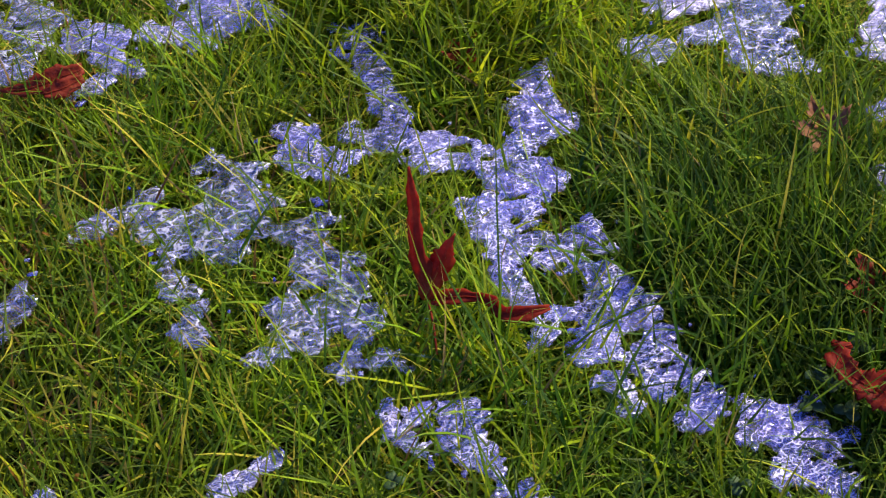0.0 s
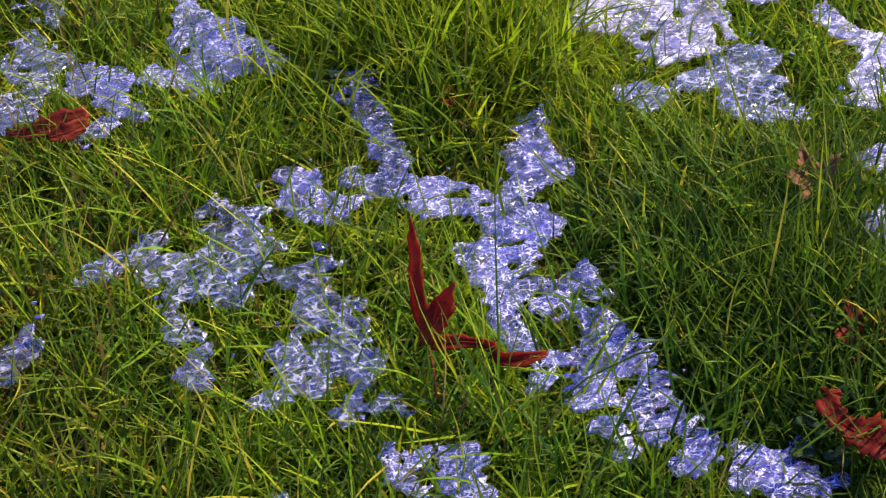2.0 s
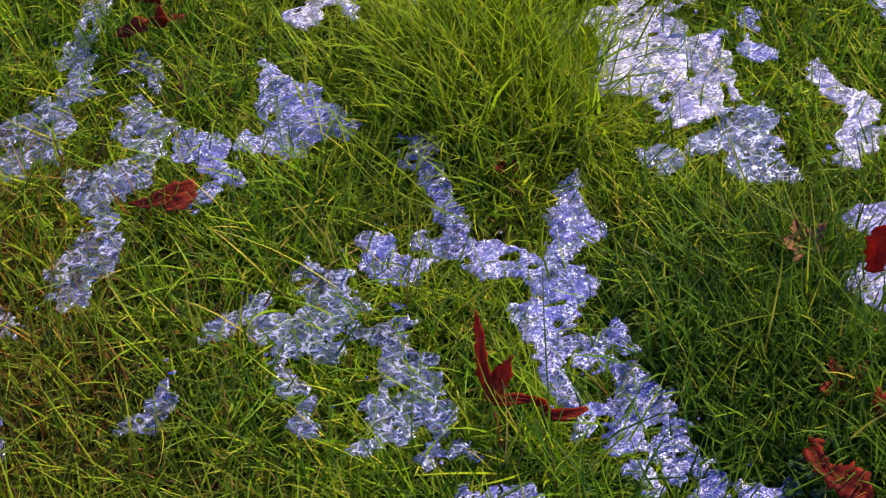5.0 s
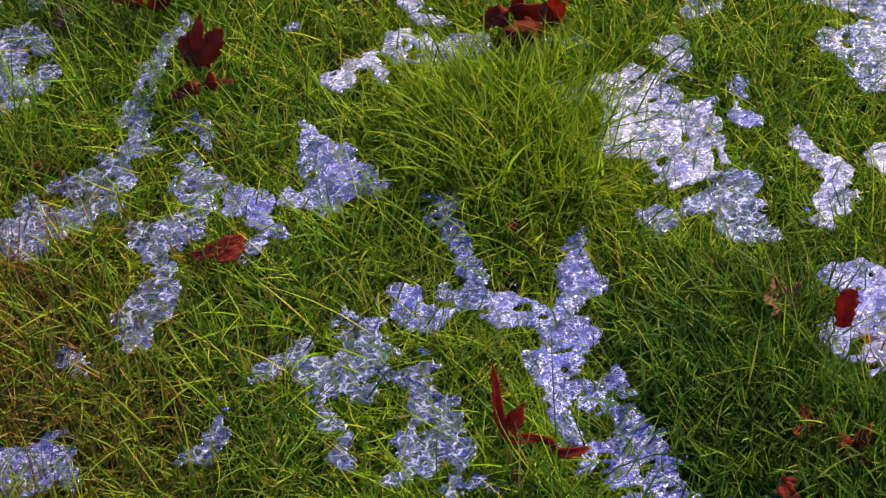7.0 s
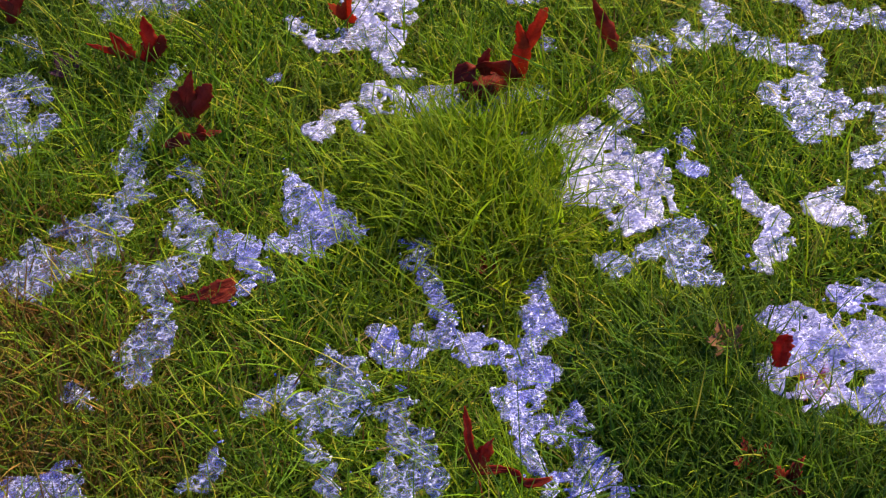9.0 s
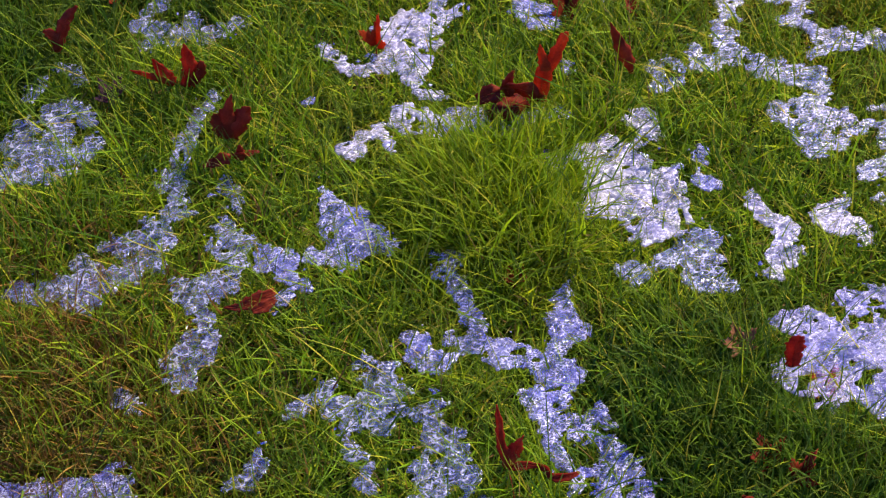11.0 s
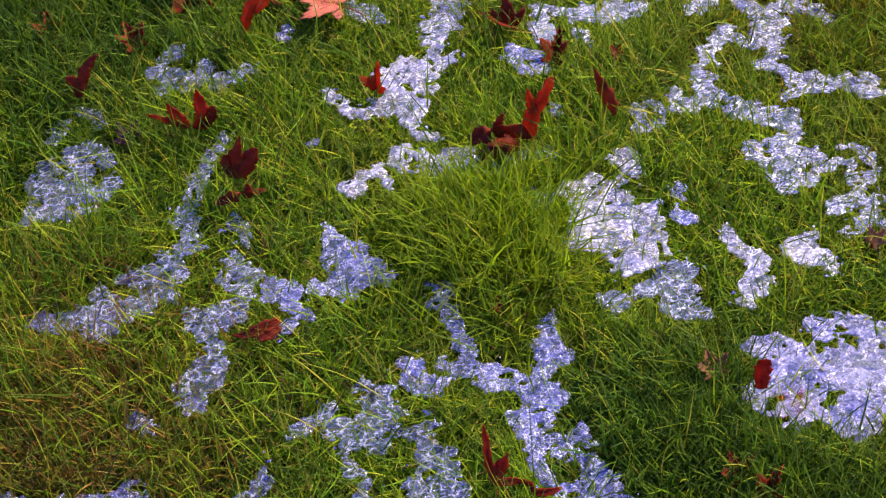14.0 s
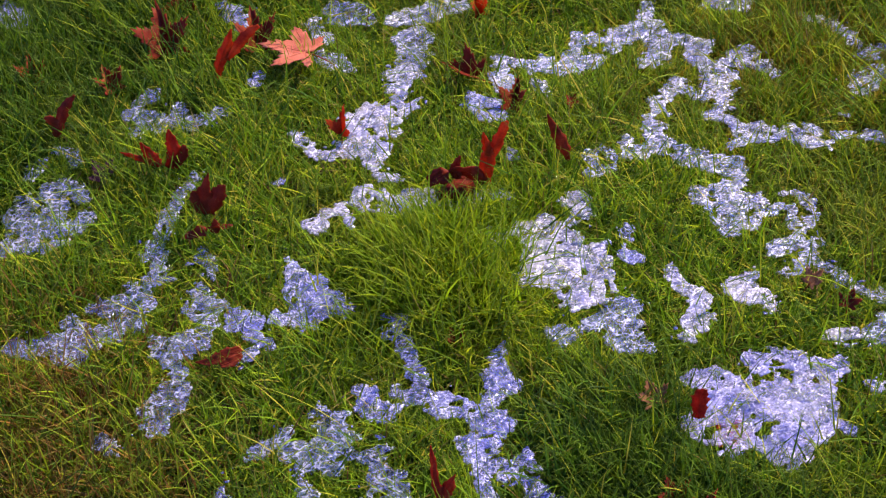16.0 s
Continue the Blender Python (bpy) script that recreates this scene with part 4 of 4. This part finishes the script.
bowed_leaf("large curled maple leaf, orange arm and maroon base", ORANGE, 0.156, 0.552, [
    ((1, -0.1, 0.15), [(0.003, -0.000, 0.011, 0.0083), (0.010, 0.005, 0.047, 0.0096), (0.025, 0.009, 0.075, 0.0068), (0.036, 0.012, 0.100, 0.0054), (0.041, 0.014, 0.108, 0.0013)]),
    ((1, -0.1, 0.15), [(0.014, 0.006, 0.056, 0.0062), (0.011, 0.009, 0.079, 0.0048), (0.010, 0.011, 0.096, 0.0007)]),
    ((1, -0.1, 0.15), [(0.004, 0.000, 0.013, 0.0083), (-0.018, 0.003, 0.036, 0.0124), (-0.042, 0.002, 0.037, 0.0110), (-0.066, 0.000, 0.028, 0.0062)]),
    ((1, -0.1, 0.15), [(-0.030, 0.001, 0.025, 0.0062), (-0.030, 0.003, 0.044, 0.0062), (-0.022, 0.006, 0.063, 0.0014)]),
    ((0.6, 0.7, 0.25), [(-0.009, 0.008, 0.010, 0.0104), (-0.032, -0.003, 0.011, 0.0125), (-0.056, -0.011, 0.012, 0.0052)])], dark=(DARK, (2, 3, 4)))
bowed_leaf("narrow folded dark red maple leaf on edge", DARK, 0.266, 0.583, [
    ((1, -0.1, 0.15), [(0.001, 0.000, 0.012, 0.0021), (-0.005, 0.003, 0.037, 0.0083), (-0.013, 0.006, 0.064, 0.0062), (-0.020, 0.010, 0.091, 0.0007)])])
maple_leaf("dark red maple leaf behind a round ice shard", DARK, 0.205, 0.710, -0.005, (33, 0, -20), 0.043, (47, 52), 0.2)
maple_leaf("dark red maple leaf half buried in grass", DARK, 0.154, 0.778, -0.007, (13, 0, 70), 0.050, (42, 57), 0.2)
maple_leaf("small orange maple leaf standing in the grass", ORANGE, 0.166, 0.915, 0.000, (55, 0, 10), 0.036, (64, 54), 0.2)
maple_leaf("pale pink maple leaf lying open on grass", PINK, -0.070, 0.826, 0.018, (10, 12, 74), 0.070, (10, 10), -0.10)
bowed_leaf("bright orange-red maple leaf standing folded", ORANGE, -0.187, 0.791, [
    ((1, -0.1, 0.15), [(-0.000, -0.000, 0.011, 0.0015), (0.002, 0.002, 0.029, 0.0060), (0.012, 0.005, 0.050, 0.0082), (0.023, 0.008, 0.070, 0.0060), (0.032, 0.011, 0.092, 0.0007)]),
    ((1, -0.1, 0.15), [(0.016, 0.004, 0.044, 0.0045), (0.030, 0.006, 0.058, 0.0067), (0.045, 0.009, 0.074, 0.0067), (0.057, 0.011, 0.084, 0.0059), (0.069, 0.012, 0.091, 0.0022)])])
maple_leaf("dark red maple leaf curled behind others", DARK, -0.140, 0.872, -0.005, (20, 10, 15), 0.061, (42, 52), 0.2)
maple_leaf("brownish red maple leaf standing in grass", DARK, -0.270, 0.885, -0.001, (40, 0, 8), 0.068, (37, 32), 0.1)
maple_leaf("dark brown-red maple leaf among long blades", DARK, -0.250, 0.975, -0.003, (38, 0, -10), 0.058, (42, 32), 0.2)
maple_leaf("dark red maple leaf with raised tip", DARK, -0.339, 0.812, -0.005, (28, 0, 25), 0.040, (42, 42), 0.2)
bowed_leaf("dark red maple leaf leaning on grass", DARK, -0.404, 0.716, [
    ((1, -0.1, 0.15), [(0.001, 0.000, 0.012, 0.0038), (0.003, 0.002, 0.027, 0.0068), (-0.001, 0.003, 0.040, 0.0075), (-0.007, 0.004, 0.044, 0.0022)]),
    ((1, -0.1, 0.15), [(-0.001, -0.000, 0.010, 0.0053), (0.011, 0.003, 0.034, 0.0075), (0.025, 0.006, 0.058, 0.0067), (0.042, 0.009, 0.075, 0.0015)])])
maple_leaf("dark maple leaf hidden in tall grass", DARK, -0.454, 0.850, -0.007, (33, 0, 10), 0.043, (52, 42), 0.2)
bowed_leaf("red maple leaf showing raised pointed lobes", RED, -0.256, 0.636, [
    ((1, -0.1, 0.15), [(0.009, 0.000, 0.010, 0.0065), (0.020, 0.003, 0.030, 0.0087), (0.022, 0.006, 0.054, 0.0072), (0.023, 0.008, 0.074, 0.0007)]),
    ((1, -0.1, 0.15), [(-0.003, 0.000, 0.013, 0.0058), (-0.010, 0.002, 0.031, 0.0094), (-0.017, 0.005, 0.057, 0.0014)]),
    ((1, -0.1, 0.15), [(-0.003, 0.000, 0.015, 0.0044), (-0.025, 0.002, 0.030, 0.0058), (-0.046, 0.003, 0.046, 0.0007)]),
    ((1, -0.1, 0.15), [(0.016, 0.000, 0.011, 0.0065), (0.031, 0.003, 0.028, 0.0072), (0.037, 0.005, 0.044, 0.0022)])], dark=(DARK, (3,)))
bowed_leaf("glossy dark red maple leaf cupped in grass", DARK, -0.193, 0.546, [
    ((1, -0.1, 0.15), [(-0.003, 0.000, 0.013, 0.0084), (-0.000, 0.003, 0.035, 0.0126), (0.009, 0.006, 0.060, 0.0055), (0.017, 0.009, 0.080, 0.0007)]),
    ((1, -0.1, 0.15), [(0.002, 0.000, 0.015, 0.0084), (0.017, 0.003, 0.037, 0.0111), (0.027, 0.006, 0.051, 0.0062), (0.033, 0.006, 0.057, 0.0014)]),
    ((1, -0.1, 0.15), [(-0.005, 0.000, 0.015, 0.0070), (-0.009, 0.003, 0.037, 0.0070), (-0.007, 0.005, 0.054, 0.0021)])])
bowed_leaf("dark red maple leaf lying on its edge", DARK, -0.184, 0.514, [
    ((1, -0.1, 0.15), [(0.028, 0.002, 0.022, 0.0014), (0.011, 0.001, 0.020, 0.0069), (-0.009, 0.001, 0.020, 0.0069), (-0.028, -0.000, 0.013, 0.0049), (-0.038, -0.001, 0.011, 0.0014)]),
    ((1, -0.1, 0.15), [(0.003, 0.000, 0.013, 0.0056), (0.007, 0.002, 0.026, 0.0048), (0.008, 0.003, 0.037, 0.0007)])])
bowed_leaf("brown-red maple leaf showing beneath thin ice", DARK, -0.167, 0.323, [
    ((0.2, 0.75, 0.65), [(-0.032, 0.003, 0.009, 0.0007), (-0.014, 0.002, 0.009, 0.0047), (0.005, 0.007, 0.011, 0.0081), (0.024, 0.015, 0.012, 0.0034)]),
    ((0.2, 0.75, 0.65), [(-0.001, -0.006, 0.010, 0.0027), (0.011, -0.002, 0.010, 0.0061), (0.025, 0.006, 0.011, 0.0027)])])
bowed_leaf("orange maple leaf upright beside frosty ice", RED, 0.378, 0.177, [
    ((1, -0.1, 0.15), [(-0.001, 0.000, 0.012, 0.0064), (-0.000, 0.003, 0.033, 0.0088), (0.002, 0.005, 0.050, 0.0082), (0.006, 0.006, 0.060, 0.0031)])])
maple_leaf("pinkish maple leaf frozen under frosty ice", RED, 0.415, 0.160, -0.012, (4, 0, 40), 0.036, (6, 6), 0.05)
maple_leaf("tan dry maple leaf sunk in the grass", TAN, 0.331, 0.212, 0.002, (30, 0, 15), 0.031, (25, 25), 0.2)
maple_leaf("small tan maple leaf lying in grass", TAN, 0.533, 0.360, 0.006, (24, 0, -60), 0.024, (25, 25), 0.2)
maple_leaf("small brown maple leaf lying in grass", DARK, 0.571, 0.325, 0.004, (30, 0, -30), 0.023, (25, 25), 0.2)
maple_leaf("dark purple maple leaf flat beneath the grass", PURPLE, -0.339, 0.645, -0.008, (15, 0, -30), 0.036, (39, 39), 0.1)
maple_leaf("dark brown maple leaf deep between blades", DARK, 0.113, 0.324, -0.006, (20, 0, 30), 0.022, (25, 25), 0.2)
maple_leaf("small red-brown maple leaf scrap in grass", DARK, 0.281, 0.704, -0.002, (30, 0, 40), 0.017, (25, 25), 0.2)

# ---- clover in the shaded sward ----
CLOVER = leaf_material("clover", (0.030, 0.060, 0.020), (0.050, 0.095, 0.032), (0.085, 0.13, 0.055), 0.25)


def clover(x, y, size):
    """Three notched round leaflets on a thin stalk."""
    rnd = random.Random(int(1000 * (x + 2) + 77000 * (y + 2)))
    plant = tagged(new("clover"), "dull green clover with round leaflets in grass", "clover", "clover leaves in the sward")
    plant.matrix_basis = pose(x, y, float(swell(x, y)) - MAT * 0.9, 0, 0, rnd.uniform(0, 360))
    high = MAT * 0.9 - 0.002
    part("stalk", *tube([Vector((0.002 * q * q, 0.003 * q, high * q)) for q in (0, 0.35, 0.7, 1)], 0.0006, 0.7), CLOVER, plant)
    hub = Vector((0.002, 0.003, high))
    for k in range(3):
        a0 = math.tau * k / 3 + rnd.uniform(-0.2, 0.2)
        ahead, side = Vector((math.cos(a0), math.sin(a0), rnd.uniform(0.0, 0.35))), Vector((-math.sin(a0), math.cos(a0), 0))
        verts, faces = [hub + ahead * size], []
        for i in range(16):
            w = math.tau * i / 16
            r = size * (0.82 if i == 0 else 1.0)
            verts.append(hub + ahead * (size + r * math.cos(w)) + side * (0.85 * r * math.sin(w)) + Vector((0, 0, 0.2 * r * abs(math.sin(w)))))
        for i in range(16):
            faces.append((0, 1 + i, 1 + (i + 1) % 16))
        leaflet = part("leaflet", verts, faces, CLOVER, plant)
        leaflet.modifiers.new("thickness", "SOLIDIFY").thickness = 0.0004


for spot in ((0.294, 0.035, 0.0039), (0.322, 0.055, 0.0048), (0.294, 0.013, 0.0039), (0.306, 0.010, 0.0042), (0.303, 0.025, 0.0036), (0.249, -0.031, 0.0036), (0.060, -0.009, 0.0036)):
    clover(*spot)

# ---- grass ----
CELL = 0.003
X0, X1, Y0, Y1 = -0.80, 1.00, -0.40, 1.35
cover_x, cover_y = np.meshgrid(np.arange(X0, X1, CELL), np.arange(Y0, Y1, CELL))
COVER = np.full(cover_x.shape, 9.0)
for strokes in SHEETS:
    flat = np.array([b for s in strokes for b in s])
    i0, i1 = int((flat[:, 0].min() - 0.08 - X0) / CELL), int((flat[:, 0].max() + 0.08 - X0) / CELL)
    j0, j1 = int((flat[:, 1].min() - 0.08 - Y0) / CELL), int((flat[:, 1].max() + 0.08 - Y0) / CELL)
    win = (slice(max(j0, 0), j1), slice(max(i0, 0), i1))
    COVER[win] = np.minimum(COVER[win], reach(cover_x[win], cover_y[win], strokes))


def covered(x, y):
    i = np.clip(((x - X0) / CELL).astype(int), 0, COVER.shape[1] - 1)
    j = np.clip(((y - Y0) / CELL).astype(int), 0, COVER.shape[0] - 1)
    return COVER[j, i]


def grass(name, label, mat, seed, count, tillers, length, spread, lean, droop, width, rows=6, lift=0.0, patch=None, sparse=None, outer=0.0):
    """Blades in tillers: each a bent, tapering ribbon."""
    g = np.random.default_rng(seed)
    cx, cy = g.uniform(X0, X1, tillers), g.uniform(Y0, Y1, tillers)
    if patch:
        cx, cy = g.normal(patch[0], patch[2], tillers), g.normal(patch[1], patch[2], tillers)
    if outer:
        # a belt round the finer sward, thinning outwards
        side, k, far = g.integers(0, 4, tillers), g.uniform(0, 1, tillers), outer * g.beta(1.0, 2.2, tillers) - 0.03
        mx, my, hx, hy = (X0 + X1) / 2, (Y0 + Y1) / 2, (X1 - X0) / 2 + far, (Y1 - Y0) / 2 + far
        k = 2 * k - 1
        cx = mx + np.where(side == 0, -hx, np.where(side == 1, hx, k * hx))
        cy = my + np.where(side == 2, -hy, np.where(side == 3, hy, k * hy))
    cdir = g.uniform(0, math.tau, tillers) + 0.0
    who = g.integers(0, tillers, count)
    rx, ry = cx[who] + g.normal(0, spread, count), cy[who] + g.normal(0, spread, count)
    if sparse:
        # thin sward: part of the roots there stand elsewhere
        for sx, sy, wide, share in sparse:
            gone = g.random(count) < share * np.exp(-((rx - sx) ** 2 + (ry - sy) ** 2) / wide ** 2)
            rx, ry = np.where(gone, g.uniform(X0, X1, count), rx), np.where(gone, g.uniform(Y0, Y1, count), ry)
    way = cdir[who] + g.normal(0, 1.6, count)
    vigour = 0.75 + 0.6 * vnoise(rx, ry, 0.16, 41)
    tuft = np.exp(-(((rx - 0.10) / 0.16) ** 2 + ((ry - 0.45) / 0.09) ** 2)) + 0.8 * np.exp(-(((rx - 0.27) / 0.09) ** 2 + ((ry - 0.21) / 0.10) ** 2)) + 0.5 * np.exp(-(((rx + 0.42) / 0.15) ** 2 + ((ry - 0.90) / 0.16) ** 2))
    size = length * vigour * np.clip(g.lognormal(0, 0.32, count), 0.4, 1.7) * (1 + 0.12 * tuft)
    start = radians(lean) * g.beta(1.6, 1.4, count)
    bow = radians(droop) * g.beta(1.1, 2.0, count)
    sway = g.normal(0, 0.55, count)
    wide = width * g.uniform(0.65, 1.35, count)
    twist = g.normal(0, 0.7, count)
    s = np.linspace(0, 1, rows)
    ang = start[:, None] + bow[:, None] * s ** 1.4
    az = way[:, None] + sway[:, None] * s
    seg = size[:, None] / (rows - 1)
    dx, dy, dz = np.sin(ang) * np.cos(az) * seg, np.sin(ang) * np.sin(az) * seg, np.cos(ang) * seg

    def run(d):
        return np.concatenate([np.zeros((count, 1)), np.cumsum(d[:, :-1], 1)], 1)

    x, y, z = rx[:, None] + run(dx), ry[:, None] + run(dy), run(dz)
    # blades under an ice sheet lie pressed below it, but for a few that come through
    depth = MAT - 0.0055 + lift
    hit = (covered(x, y) < 0.001).any(1)
    at = covered(rx, ry)
    free = g.random(count) < np.where(at > 0.002, 0.50, 0.10)
    pressed = hit & ~free
    peak = np.maximum(z.max(1), 1e-4)
    z = np.where(pressed[:, None], z * np.minimum(1, (depth - 0.001 - 0.008 * g.random(count)) / peak)[:, None], z)
    z = np.maximum(z, 0.001) + swell(x, y) - MAT + lift
    side = az + math.pi / 2 + twist[:, None] * (0.4 + 0.6 * s)
    half = 0.5 * wide[:, None] * np.array([0.7, 1.0, 1.0, 0.85, 0.55, 0.05]) if rows == 6 else 0.5 * wide[:, None] * (1.02 - s)
    ox, oy, oz = np.cos(side) * half, np.sin(side) * half, np.sin(twist)[:, None] * half * 0.5
    v = np.empty((count, rows, 2, 3))
    for k, (p, o) in enumerate(((x, ox), (y, oy), (z, oz))):
        v[:, :, 0, k], v[:, :, 1, k] = p - o, p + o
    b = (np.arange(count) * rows * 2)[:, None] + 2 * np.arange(rows - 1)
    f = np.stack([b, b + 1, b + 3, b + 2], -1).reshape(-1, 4)
    me = mesh_from(name, v.reshape(-1, 3), f, mat)
    uv = np.empty((count, rows - 1, 4, 2))
    uv[..., 0] = [0, 1, 1, 0]
    uv[..., 0:2, 1], uv[..., 2:4, 1] = s[:-1, None], s[1:, None]
    me.uv_layers.new(name="UVMap").data.foreach_set("uv", uv.astype(np.float32).ravel())
    tagged(new(name, me), label, "grass", kind="stuff")
    return np.stack([x, y, z], -1)


# thinned where darker blades, with shade in their colour, take over
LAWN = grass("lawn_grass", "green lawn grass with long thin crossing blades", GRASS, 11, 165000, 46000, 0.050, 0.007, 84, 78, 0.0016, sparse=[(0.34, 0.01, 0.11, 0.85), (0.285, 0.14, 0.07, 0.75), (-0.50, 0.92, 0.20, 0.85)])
grass("long_grass", "longer bright green grass blades over the lawn", GRASS, 12, 20000, 9000, 0.076, 0.008, 70, 70, 0.0015)
grass("outer_grass", "green lawn grass reaching away on all sides", GRASS, 20, 110000, 50000, 0.056, 0.016, 80, 95, 0.0036, rows=4, outer=2.6)
grass("dead_grass", "brown and straw coloured dead grass blades", STRAW, 13, 15000, 15000, 0.040, 0.010, 88, 40, 0.0016)
grass("dry_grass", "patch of brown dry grass in the lawn", BROWN, 14, 9500, 8000, 0.042, 0.010, 80, 50, 0.0017, patch=(-0.42, 0.22, 0.12))
grass("yellowed_grass", "patch of yellowed moss-like short grass", MOSSY, 15, 9500, 7000, 0.036, 0.010, 80, 50, 0.0015, patch=(0.62, 0.80, 0.11))
# a lush tuft whose dark green also stands for shade
grass("lush_shaded_grass", "tuft of dark green lush tall grass, shade in its colour", LUSH_SHADED, 16, 5500, 2400, 0.053, 0.009, 76, 80, 0.0019, patch=(0.292, 0.145, 0.060))
grass("fresh_grass", "tuft of bright yellow-green upright tall grass", FRESH, 17, 9000, 4400, 0.047, 0.009, 74, 85, 0.0020, patch=(0.10, 0.45, 0.058))


# tall blades coloured dark to stand for shade at this corner
grass("tall_grass", "tall dark green grass around fallen leaves, shade in its colour", LUSH_SHADED, 18, 14000, 5200, 0.058, 0.010, 64, 70, 0.0020, patch=(-0.48, 0.90, 0.13))
# shade on this patch is put into the blades' dark green
grass("shaded_grass", "grass round a sunken red leaf, shade put into its dark green", LUSH_SHADED, 19, 6500, 2800, 0.050, 0.010, 72, 75, 0.0019, patch=(0.345, 0.02, 0.075))

# ---- melt water beaded on the blades ----
def beads():
    g = np.random.default_rng(21)
    tip = LAWN[:, 4]
    edge = covered(tip[:, 0], tip[:, 1])
    pick = g.choice(np.nonzero((edge > 0.001) & (edge < 0.03) & (tip[:, 2] > swell(tip[:, 0], tip[:, 1]) - 0.004))[0], 500, replace=False)
    bm = bmesh.new()
    bmesh.ops.create_icosphere(bm, subdivisions=2, radius=1)
    ball = np.array([v.co[:] for v in bm.verts])
    tri = np.array([[v.index for v in f.verts] for f in bm.faces])
    bm.free()
    r = g.uniform(0.0004, 0.0011, len(pick))
    v = tip[pick][:, None] + ball[None] * r[:, None, None] * (1, 1, 0.85)
    f = tri[None] + (np.arange(len(pick)) * len(ball))[:, None, None]
    tagged(new("water_beads", mesh_from("water_beads", v.reshape(-1, 3), f.reshape(-1, 3), WATER)), "tiny clear melt water beads on grass blades", "water drops", kind="stuff")


beads()
